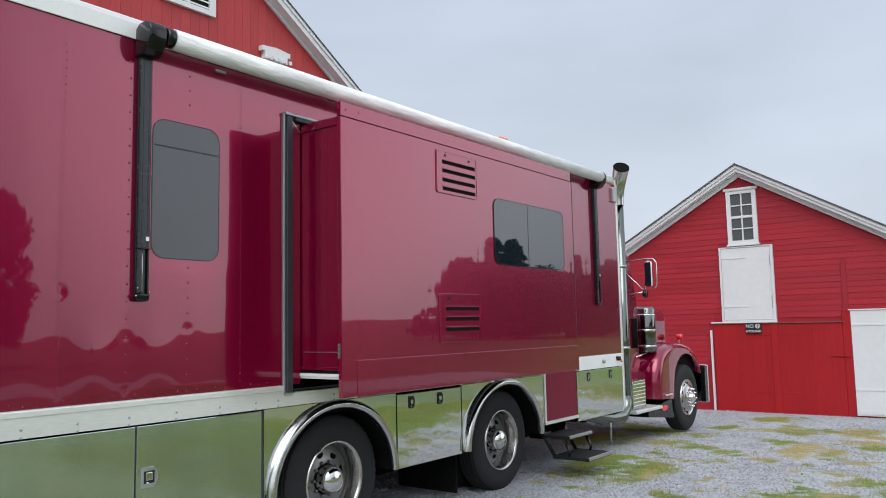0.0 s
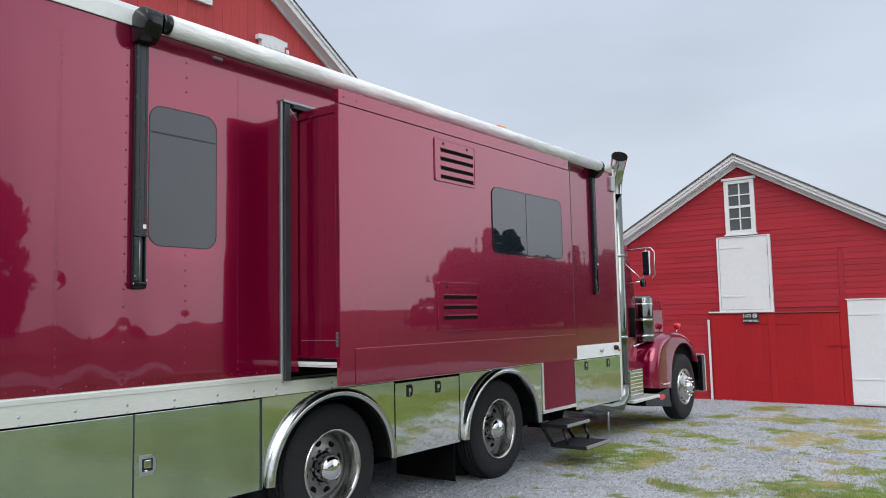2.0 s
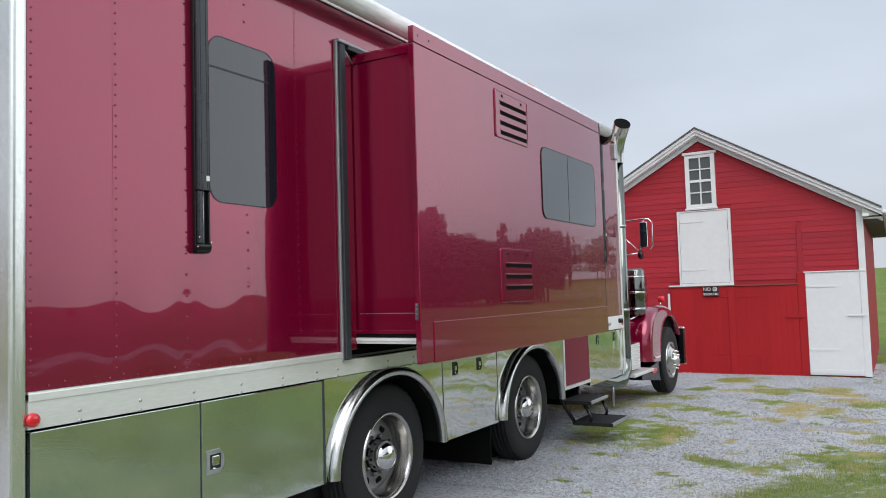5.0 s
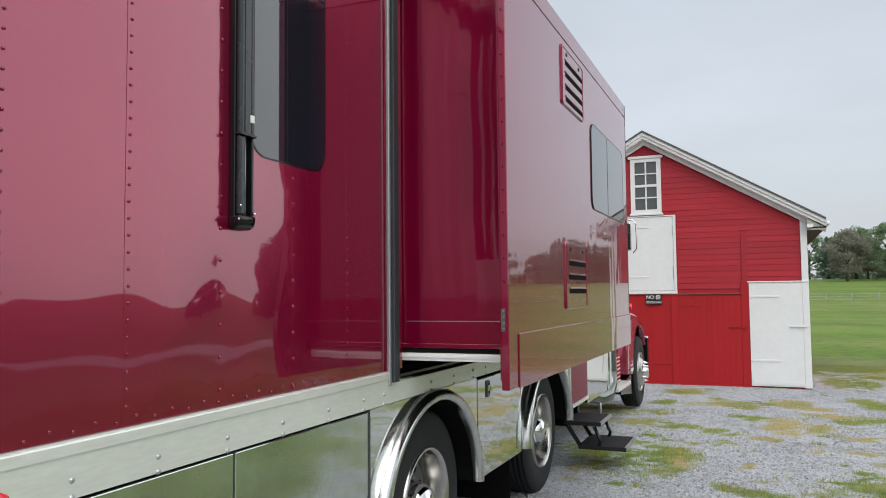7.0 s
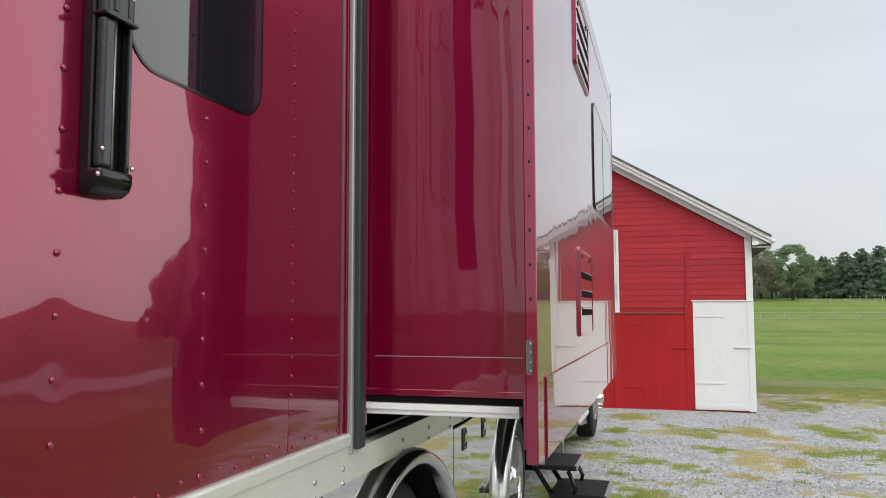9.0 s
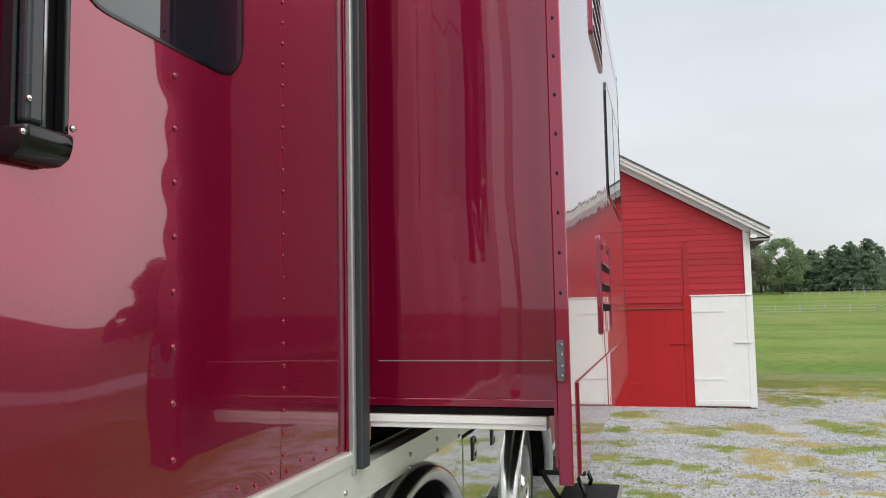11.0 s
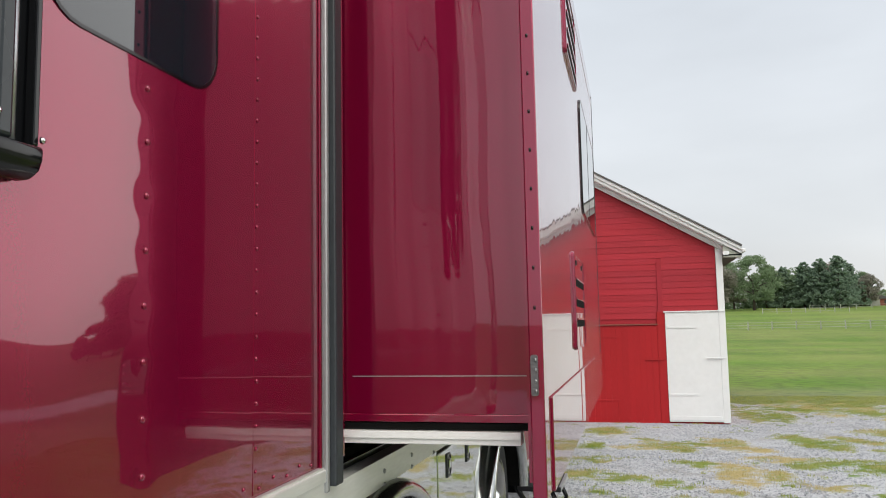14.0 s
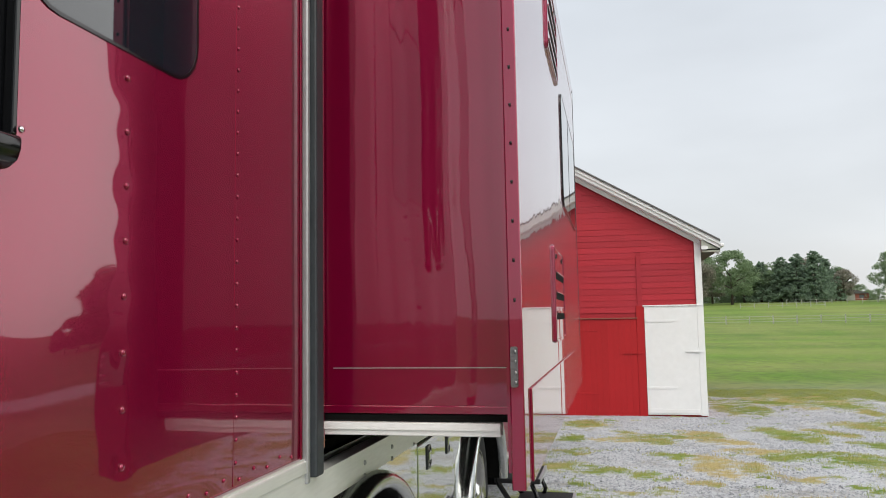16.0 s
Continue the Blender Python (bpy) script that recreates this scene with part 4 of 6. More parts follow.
for c, a, h in ARCHES:
    prof_n = 40
    bm = bmesh.new()
    prof = [(B + 0.0, 0.012), (B + 0.035, 0.010), (B + 0.060, -0.006), (B + 0.068, -0.030), (B + 0.060, -0.052), (B + 0.040, -0.060), (B + 0.0, -0.058)]
    rows = []
    for k in range(prof_n + 1):
        t = math.pi * k / prof_n
        nrm = Vector((math.cos(t) / a, math.sin(t) / h)).normalized()
        rows.append([bm.verts.new((px, c + a * math.cos(t) + nrm.x * dr, 0.43 + h * math.sin(t) + nrm.y * dr)) for px, dr in prof])
    for p, q in zip(rows, rows[1:]):
        for i in range(len(prof) - 1):
            bm.faces.new((p[i], p[i + 1], q[i + 1], q[i])).smooth = True
    bmesh.ops.recalc_face_normals(bm, faces=bm.faces)
    part("wheel_arch", bm, arch_steel, truck, "polished stainless wheel arch")
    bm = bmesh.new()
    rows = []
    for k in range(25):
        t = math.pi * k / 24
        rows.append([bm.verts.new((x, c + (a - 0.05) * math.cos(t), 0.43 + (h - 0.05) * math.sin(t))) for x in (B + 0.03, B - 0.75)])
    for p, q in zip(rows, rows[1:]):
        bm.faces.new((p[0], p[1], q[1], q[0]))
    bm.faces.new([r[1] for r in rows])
    part("wheel_well", bm, under_shade_black, truck)


def wheel(yc, zc, face, steer):
    """A truck wheel; face is the x of the outer sidewall."""
    R, W = 0.545, 0.28
    wh = part("wheel", lathe([(-0.02, 0.0), (-0.02, 0.13), (-0.06, 0.13), (-0.06, 0.0)], (face - 0.10, yc, zc), 20), under_shade_black, truck)
    prof = [(-W + 0.02, 0.30), (-W, 0.36), (-W, 0.46), (-W + 0.03, 0.52), (-W + 0.05, 0.54)]
    for k in range(4):
        u = -W + 0.07 + k * 0.043
        prof += [(u, R), (u + 0.030, R), (u + 0.032, R - 0.016), (u + 0.041, R - 0.016)]
    prof += [(-0.04, R), (-0.028, 0.532), (-0.012, 0.505), (0.0, 0.44), (-0.002, 0.37), (-0.014, 0.32), (-0.02, 0.300)]
    bm = lathe(prof, (face, yc, zc), 96)
    for v in bm.verts:
        d = Vector((v.co.y - yc, v.co.z - zc))
        if d.length > 0.525:
            k = int((math.atan2(d.y, d.x) + math.pi) / (2 * math.pi) * 96 + 0.5)
            shoulder = v.co.x - face > -0.07 or v.co.x - face < -W + 0.07
            if k % 2 and shoulder:
                s = (d.length - 0.014) / d.length
                v.co.y, v.co.z = yc + d.x * s, zc + d.y * s
    part("tyre", bm, rubber, wh, "black truck tyre")
    if steer:
        rp = [(-0.05, 0.305), (0.0, 0.300), (0.004, 0.290), (-0.02, 0.275), (-0.035, 0.25), (0.02, 0.215), (0.045, 0.17), (0.05, 0.10), (0.05, 0.0)]
        holes_r, hole_x, lug_x, lug_r, hub = 0.235, -0.010, 0.045, 0.145, [(0.05, 0.085), (0.09, 0.08), (0.115, 0.055), (0.125, 0.0)]
    else:
        rp = [(-0.012, 0.328), (0.006, 0.322), (0.008, 0.313), (-0.02, 0.298), (-0.04, 0.295), (-0.06, 0.286), (-0.11, 0.278), (-0.150, 0.270)]
        holes_r, hole_x, lug_x, lug_r, hub = 0.212, -0.139, -0.134, 0.150, [(-0.14, 0.118), (-0.05, 0.116), (-0.03, 0.114), (-0.005, 0.100), (0.015, 0.075), (0.028, 0.04), (0.032, 0.0)]
    rim = part("rim", lathe(rp, (face, yc, zc), 56), rim_metal, wh, "polished aluminium rim")
    if not steer:
        part("wheel_disc", lathe([(-0.150, 0.271), (-0.138, 0.255), (-0.132, 0.235), (-0.142, 0.19), (-0.128, 0.165), (-0.126, 0.0)], (face, yc, zc), 40), disc_metal, rim, "grey wheel disc darkened for the shade in the dish")
        for k in range(10):
            a = 2 * math.pi * k / 10
            part("lug_nut", lathe([(0, 0.016), (0.022, 0.015), (0.03, 0.010), (0.032, 0)], (face - 0.127, yc + 0.142 * math.cos(a), zc + 0.142 * math.sin(a)), 6), disc_metal, rim)
    part("hub_cap", lathe(hub, (face, yc, zc), 32), chrome, wh, "chrome hub cap")
    for k in range(10 if steer else 8):
        a = 2 * math.pi * (k + 0.3) / (10 if steer else 8)
        cy, cz = yc + holes_r * math.cos(a), zc + holes_r * math.sin(a)
        # black disc laid on the wheel, painted as the shade of a hole
        part("hand_hole", lathe([(0, 0), (0, 0.024 if steer else 0.036), (0.004, 0.024 if steer else 0.036), (0.004, 0)], (face + hole_x, cy, cz), 14), under_shade_black, rim)
        if not steer:
            continue
        a += math.pi / 10
        ly, lz = yc + lug_r * math.cos(a), zc + lug_r * math.sin(a)
        part("lug_nut", lathe([(0, 0.019), (0.02, 0.017), (0.035 if steer else 0.022, 0.014), (0.055 if steer else 0.025, 0.011), (0.06 if steer else 0.027, 0)], (face + lug_x, ly, lz), 8), chrome if steer else rim_metal, rim)
    return wh


wheel(4.675, 0.438, -4.775, False)
wheel(7.235, 0.442, -4.775, False)
wheel(12.86, 0.430, -4.70, True)
part("inner_tyre", lathe([(-0.28, 0.3), (-0.28, 0.5), (-0.25, 0.525), (-0.03, 0.525), (0, 0.5), (0, 0.3)], (-5.12, 4.635, 0.425), 40), rubber, truck)
part("inner_tyre", lathe([(-0.28, 0.3), (-0.28, 0.5), (-0.25, 0.525), (-0.03, 0.525), (0, 0.5), (0, 0.3)], (-5.12, 7.25, 0.425), 40), rubber, truck)
for y in (4.635, 7.25, 12.86):
    part("far_tyre", lathe([(-0.6, 0.3), (-0.6, 0.5), (-0.57, 0.525), (-0.03, 0.525), (0, 0.5), (0, 0.3)], (-6.6, y, 0.425), 32), rubber, truck)
    part("axle", tube([(-6.7, y, 0.425), (-5.0, y, 0.425)], 0.09, 10), under_shade_black, truck)
part("chassis_rail", box(-5.75, -5.6, 2.0, 13.6, 0.62, 0.92), under_shade_black, truck)
part("chassis_rail", box(-6.4, -6.25, 2.0, 13.6, 0.62, 0.92), under_shade_black, truck)
part("floor_pan", box(BF + 0.02, B - 0.06, R0 + 0.06, R1, 1.0, 1.165), under_shade_black, truck)
part("locker_box", box(-5.5, B - 0.035, 1.87, 3.85, 0.44, 1.0), under_shade_black, truck)
part("locker_box", box(-5.3, B - 0.035, 5.43, 6.40, 0.43, 1.0), under_shade_black, truck)
part("locker_box", box(-5.4, B - 0.035, 8.16, 10.33, 0.50, 1.0), under_shade_black, truck)
# unseen plates and boxes, added to keep light from under the truck
part("far_skirt", box(BF, BF + 0.02, 1.86, 10.36, 0.22, 1.09), brushed, truck, "plate along the unseen far side, added to block light under the truck")
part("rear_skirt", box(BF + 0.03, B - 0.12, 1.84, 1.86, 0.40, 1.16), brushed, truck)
part("belly_tank", box(-6.9, -5.55, 5.35, 6.40, 0.16, 0.98, 0.05, 2), under_shade_black, truck)
part("belly_tank", box(-6.9, -5.55, 8.10, 10.1, 0.18, 0.98, 0.05, 2), under_shade_black, truck)
# the flap is made wider inwards, to darken what lies behind it
part("mud_flap", box(-5.62, -4.84, 6.46, 6.48, 0.0, 0.6), under_shade_black, truck, "black rubber mud flap")

# entry steps
step_top = part("entry_step", box(-4.80, -4.43, 8.15, 8.73, 0.345, 0.385, 0.006), tread_black, truck, "black folding entry step")
part("lower_tread", box(-4.66, -4.19, 8.15, 8.77, 0.115, 0.155, 0.006), tread_black, step_top)
for y in (8.17, 8.71):
    part("step_strut", tube([(-4.80, y, 0.52), (-4.78, y, 0.36), (-4.64, y, 0.14)], 0.022, 8), black_paint, step_top)
    part("step_strut", tube([(-4.50, y, 0.34), (-4.44, y, 0.2), (-4.46, y, 0.14)], 0.018, 8), black_paint, step_top)
    part("step_hanger", box(-4.98, -4.78, y - 0.015, y + 0.015, 0.33, 0.56, 0.004), black_paint, step_top)
part("step_nosing", box(-4.205, -4.180, 8.155, 8.765, 0.125, 0.159, 0.002), steel, step_top)
part("step_nosing", box(-4.445, -4.425, 8.155, 8.725, 0.355, 0.389, 0.002), steel, step_top)
part("drain_pipe", tube([(-4.80, 10.05, 0.44), (-4.80, 10.05, 0.05)], 0.016, 8), steel, truck)

# exhaust stack
SX, SY = -4.745, 10.50
stack = part("exhaust_pipe", tube([(SX, SY, 0.62), (SX, SY, 1.40), (SX, SY, 3.50)], 0.076, 24), stack_metal, truck, "chrome vertical exhaust pipe with turned-out tip")
TIP = [(SX, SY, 3.42), (SX, SY, 3.54), (SX + 0.012, SY - 0.006, 3.66), (SX + 0.04, SY - 0.025, 3.78), (SX + 0.085, SY - 0.07, 3.885), (SX + 0.135, SY - 0.135, 3.955)]
part("pipe_tip", tube(TIP, [0.082, 0.086, 0.094, 0.103, 0.112, 0.118], 28, caps=False), arch_steel, stack)
# black plug, with the shade inside the pipe put into its colour
part("pipe_mouth", tube([(SX + 0.085, SY - 0.07, 3.885), (SX + 0.133, SY - 0.132, 3.952)], [0.108, 0.1145], 28), under_shade_black, stack)
part("pipe_elbow", tube([(SX, SY, 0.66), (SX, SY - 0.02, 0.50), (SX - 0.03, SY - 0.14, 0.38), (SX - 0.1, SY - 0.37, 0.36), (SX - 0.3, SY - 0.8, 0.46), (SX - 0.5, SY - 1.2, 0.60)], [0.076, 0.085, 0.105, 0.11, 0.09, 0.08], 20), stack_metal, stack)
for z in (1.32, 2.5):
    part("pipe_clamp", tube([(SX, SY, z), (SX, SY, z + 0.035)], 0.084, 20), steel, stack)

# cab, bonnet and front wing
part("cab", prism([(10.5, 1.0), (11.62, 1.0), (11.62, 1.95), (11.38, 2.72), (11.2, 2.80), (10.5, 2.85)], "x", -7.0, -5.0), maroon, truck, "maroon cab behind the bonnet")
hood_pts = [(-5.09, 0.95), (-5.09, 1.75), (-5.13, 1.89), (-5.26, 1.96), (-5.6, 2.0), (-6.4, 2.0), (-6.67, 1.95), (-6.78, 1.88), (-6.82, 1.75), (-6.82, 0.95)]
bm = prism(hood_pts, "y", 11.62, 13.02)
bmesh.ops.bevel(bm, geom=list(bm.edges), offset=0.035, segments=3, profile=0.5, affect="EDGES")
part("bonnet", bm, maroon, truck, "maroon long-nosed bonnet")
part("grille_surround", prism([(-5.3, 0.85), (-5.3, 1.75), (-5.36, 1.86), (-5.6, 1.93), (-6.4, 1.93), (-6.64, 1.86), (-6.7, 1.75), (-6.7, 0.85)], "y", 13.03, 13.09), chrome, truck)
bm = bmesh.new()
wing_top = [(11.73, 0.49), (11.70, 0.70), (11.72, 0.92), (11.80, 1.10), (11.96, 1.24), (12.24, 1.335), (12.60, 1.362), (12.95, 1.35), (13.25, 1.285), (13.50, 1.155), (13.66, 0.98), (13.74, 0.80)]
wing_in = [(12.36, 0.45), (12.37, 0.62), (12.40, 0.78), (12.45, 0.90), (12.53, 1.0), (12.65, 1.09), (12.80, 1.15), (13.0, 1.165), (13.2, 1.13), (13.38, 1.05), (13.52, 0.93), (13.62, 0.79)]
cols = []
for (oy, oz), (iy, iz) in zip(wing_top, wing_in):
    d = Vector((iy - oy, iz - oz))
    rr = min(0.15, 0.75 * d.length)
    d.normalize()
    col = [(-5.3, oy, oz), (-5.05, oy, oz)]
    for k in range(9):
        t = math.pi / 2 * k / 8
        f = rr * (1 - math.cos(t))
        col.append((-4.732 - 0.16 * (1 - math.sin(t)), oy + d.x * f, oz + d.y * f))
    f = 0.5 * (rr + (Vector((iy, iz)) - Vector((oy, oz))).length)
    col += [(-4.728, oy + d.x * f, oz + d.y * f), (-4.724, iy, iz), (-4.74, iy + d.x * 0.012, iz + d.y * 0.012), (-4.80, iy + d.x * 0.012, iz + d.y * 0.012)]
    cols.append(col)
vs = [[bm.verts.new(p) for p in c] for c in cols]
for p, q in zip(vs, vs[1:]):
    for i in range(len(p) - 1):
        bm.faces.new((p[i], p[i + 1], q[i + 1], q[i])).smooth = True
bmesh.ops.recalc_face_normals(bm, faces=bm.faces)
front_wing = part("front_wing", bm, maroon, truck, "swept maroon front wing")
sub = front_wing.modifiers.new("smooth", "SUBSURF")
sub.levels = sub.render_levels = 1
part("cowl_side", box(-5.3, -5.06, 10.9, 11.74, 0.60, 1.30, 0.02), maroon, truck)
part("lower_step", prism([(11.28, 0.26), (12.33, 0.15), (12.35, 0.47), (11.28, 0.37)], "x", -5.1, -4.75), black_paint, truck, "black panel behind the front wheel")
part("wheel_well", box(-5.9, -4.83, 12.2, 13.55, 0.75, 1.12), under_shade_black, truck)
part("turn_lamp", lathe([(-0.05, 0), (-0.05, 0.05), (0.04, 0.055), (0.05, 0.045), (0.05, 0)], (-4.92, 13.22, 1.43), 16), red_lens, truck, "round red lamp on a stalk")
part("lamp_stalk", tube([(-4.94, 13.22, 1.30), (-4.94, 13.22, 1.40)], 0.012, 8), chrome, truck)
part("bumper", box(-7.2, -4.72, 13.94, 14.02, 0.25, 0.92, 0.02, 3), chrome, truck, "deep chrome front bumper")
part("bumper_end", box(-4.80, -4.715, 13.80, 13.938, 0.27, 0.90, 0.01), black_paint, truck)
cleaner = part("air_cleaner", tube([(-4.98, 11.90, 1.21), (-4.98, 11.90, 1.24), (-4.98, 11.90, 1.90), (-4.98, 11.90, 1.945)], [0.12, 0.148, 0.148, 0.12], 32), stack_metal, truck, "polished external air cleaner")
for z in (1.30, 1.555, 1.80):
    part("band", tube([(-4.98, 11.90, z), (-4.98, 11.90, z + 0.028)], 0.153, 32), chrome, cleaner)
part("intake_pipe", tube([(-5.02, 11.45, 1.30), (-5.02, 11.45, 1.76)], 0.08, 16), under_shade_black, cleaner)
part("step_box", box(-5.2, -4.74, 10.72, 11.19, 0.43, 0.84, 0.012), polished, truck, "polished battery box with ribbed front")
for k in range(7):
    part("step_rib", box(-4.741, -4.736, 10.74, 11.17, 0.47 + 0.052 * k, 0.482 + 0.052 * k, 0.002), aluminium, truck)
part("running_board", box(-5.1, -4.67, 10.68, 11.66, 0.365, 0.415, 0.012), aluminium, truck, "bright running board")
part("side_lamp", prism([(11.9 + 0.13 * math.cos(k * math.pi / 8), 0.345 + 0.042 * math.sin(k * math.pi / 8)) for k in range(16)], "x", -4.752, -4.728), red_lens, truck, "red side lamp on the running board end")
part("wing_badge", box(-4.735, -4.712, 11.92, 12.22, 0.525, 0.560, 0.006), chrome, truck)
part("wing_brace", tube([(-4.86, 11.15, 1.17), (-4.86, 11.6, 1.22)], 0.012, 8), chrome, truck)
part("work_lamp", lathe([(0, 0), (0, 0.035), (0.05, 0.03), (0.06, 0)], (B + 0.01, 10.17, 1.20), 14), black_paint, truck)
part("amber_lamp", lathe([(0, 0), (0, 0.024), (0.012, 0.02), (0.014, 0)], (B + 0.01, 10.30, 1.16), 12), amber_lens, truck)
part("hose_fitting", lathe([(0, 0), (0, 0.028), (0.03, 0.024), (0.034, 0)], (B + 0.01, 9.72, 1.18), 12), steel, truck)

# mirror on its bracket
mirror = part("mirror", box(-4.66, -4.55, 11.16, 11.22, 2.24, 2.62, 0.018, 3), chrome, truck, "chrome door mirror on tube brackets")
part("mirror_glass", box(-4.652, -4.558, 11.152, 11.158, 2.255, 2.605), tinted_glass, mirror)
part("spot_mirror", lathe([(0, 0), (0.02, 0.055), (0.05, 0.07), (0.07, 0.065), (0.07, 0)], (-4.70, 11.14, 2.13), 18), black_paint, mirror)
for pts in ([(-5.02, 11.2, 2.64), (-4.66, 11.19, 2.66), (-4.53, 11.19, 2.66), (-4.48, 11.19, 2.60), (-4.48, 11.19, 2.26), (-4.53, 11.19, 2.20)],
            [(-5.02, 11.2, 2.50), (-4.70, 11.17, 2.20)], [(-5.02, 11.2, 2.12), (-4.68, 11.17, 2.16)], [(-4.67, 11.17, 2.2), (-4.60, 11.17, 2.64)]):
    part("bracket", tube(pts, 0.010, 8), chrome, mirror)

# ---- the small barn ----
BY, BXC, BH, BZ = 18.95, -5.37, 3.41, -0.52       # front plane, ridge x, half width, foot
RIDGE, SLOPE = 5.21, 0.585                         # wall height at the ridge, pitch of the roof
XL, XR = BXC - BH, BXC + BH
barn = thing("barn", (BXC, BY, BZ), "small red clapboard barn with white trim and white doors", "barn")


def wall_top(x):
    return RIDGE - SLOPE * abs(x - BXC)


DOOR = (-6.17, -3.33, 1.62)
WIN = (-5.66, -5.04, 3.56, 4.80)
HATCH = (-5.94, -4.70, 1.665, 3.46)
SIDE = (-3.165, -2.09, 1.86)
wall_bm = prism([(XL, BZ), (XR, BZ), (XR, wall_top(XR)), (BXC, RIDGE), (XL, wall_top(XL))], "y", BY + 0.03, BY + 0.12)
for q in ((XL, XL + 0.1, BY + 0.12, 28.0, BZ, wall_top(XL)), (XR - 0.1, XR, BY + 0.12, 28.0, BZ, wall_top(XR))):
    add_box(wall_bm, *q)
add_prism(wall_bm, [(XL, BZ), (XR, BZ), (XR, wall_top(XR)), (BXC, RIDGE), (XL, wall_top(XL))], "y", 28.0, 28.1)
barn_wall = part("wall", wall_bm, barn_red, barn, "red painted barn wall")

# clapboards, each one a piece
rng = random.Random(11)
STEP = 0.130
z = BZ + 0.05
while z < RIDGE - 0.1:
    z1 = z + STEP
    lo, hi = XL + 0.02, XR - 0.13
    if z1 > wall_top(lo):
        lo = BXC - (RIDGE - z1) / SLOPE + 0.0
    if z1 > wall_top(hi):
        hi = BXC + (RIDGE - z1) / SLOPE
    spans = [(lo, hi)]
    blocks = []
    if z < DOOR[2]:
        blocks.append((DOOR[0], DOOR[1]))
    if z < SIDE[2] - 0.03:
        blocks.append((SIDE[0] - 0.05, XR))
    if HATCH[2] - 0.1 < z < HATCH[3]:
        blocks.append((HATCH[0] - 0.02, HATCH[1] + 0.02))
    if HATCH[3] - 0.05 < z < WIN[3] + 0.05:
        blocks.append((WIN[0] - 0.04, WIN[1] + 0.04))
    if DOOR[2] < z < 2.95:
        blocks.append((-3.30, -3.20))
    for b0, b1 in blocks:
        out = []
        for s0, s1 in spans:
            if b1 <= s0 or b0 >= s1:
                out.append((s0, s1))
                continue
            if b0 > s0:
                out.append((s0, b0))
            if b1 < s1:
                out.append((b1, s1))
        spans = out
    for s0, s1 in spans:
        if s1 - s0 < 0.08:
            continue
        parts_x = [s0, s1]
        if s1 - s0 > 2.2:
            parts_x = [s0, s0 + (s1 - s0) * rng.uniform(0.3, 0.7), s1]
        for a, b in zip(parts_x, parts_x[1:]):
            dz = rng.uniform(-0.003, 0.003)
            top = z1 + 0.012
            a_top, b_top = min(wall_top(a), top), min(wall_top(b), top)
            a_lo, b_lo = z + dz, z + dz + rng.uniform(-0.006, 0.006)
            bm = bmesh.new()
            lowa, lowb = BY + 0.013 + rng.uniform(-0.003, 0.003), BY + 0.013 + rng.uniform(-0.003, 0.003)
            vs = [bm.verts.new(p) for p in ((a, lowa, a_lo), (b, lowb, b_lo), (b, BY + 0.022, b_top), (a, BY + 0.022, a_top),
                                            (a, BY + 0.03, a_lo), (b, BY + 0.03, b_lo), (b, BY + 0.031, b_top), (a, BY + 0.031, a_top))]
            for q in ((0, 1, 2, 3), (4, 7, 6, 5), (0, 4, 5, 1), (3, 2, 6, 7), (0, 3, 7, 4), (1, 5, 6, 2)):
                bm.faces.new([vs[i] for i in q])
            part("clapboard", bm, barn_red, barn_wall)
    z = z1
part("corner_board", box(XR - 0.125, XR + 0.01, BY - 0.03, BY + 0.03, BZ + 0.08, wall_top(XR) + 0.02, 0.006), barn_white, barn, "white corner board")
part("corner_board", box(XL - 0.01, XL + 0.125, BY - 0.03, BY + 0.03, BZ + 0.05, wall_top(XL) + 0.02, 0.006), barn_white, barn, "white corner board")
part("seam_batten", box(-3.30, -3.20, BY - 0.008, BY + 0.03, DOOR[2], 2.95, 0.004), barn_red, barn)
part("door_post", box(-3.338, -3.167, BY - 0.012, BY + 0.03, BZ + 0.04, DOOR[2] + 0.26, 0.005), door_red, barn)

# roof, rakes and eaves
OV = 0.38


def rake(side, drop, thick, y0, y1, name, mat):
    xa, xb = BXC, BXC + side * (BH + OV)
    pts = [(xa, RIDGE + drop + thick), (xb, RIDGE - SLOPE * (BH + OV) + drop + thick), (xb, RIDGE - SLOPE * (BH + OV) + drop), (xa, RIDGE + drop)]
    return part(name, prism(pts, "y", y0, y1), mat, barn)


for s in (-1, 1):
    rake(s, 0.05, 0.13, BY - 0.24, BY - 0.20, "rake_board", barn_white)
    rake(s, 0.125, 0.075, BY - 0.27, BY - 0.242, "rake_moulding", barn_white)
    rake(s, -0.07, 0.12, BY - 0.055, BY - 0.012, "rake_frieze", barn_white)
    rake(s, 0.03, 0.02, BY - 0.20, BY + 0.03, "rake_soffit", barn_white)
    rake(s, 0.205, 0.035, BY - 0.30, 28.3, "roof", shingle)
ex = BXC + BH
part("eave_soffit", box(ex + 0.012, ex + OV, BY - 0.2, 28.2, wall_top(XR) - 0.20, wall_top(XR) - 0.17), shingle, barn)
part("eave_return", prism([(ex + 0.01, 2.98), (ex + OV, 2.98), (ex + OV, 3.06), (ex + 0.01, 3.24)], "y", BY - 0.20, BY - 0.10), fence_wood, barn)
part("eave_bracket", prism(rounded(ex + 0.0, ex + 0.13, 3.03, 3.11, 0.03, 4), "y", BY - 0.25, BY - 0.205), barn_white, barn, "white scrolled eave bracket")
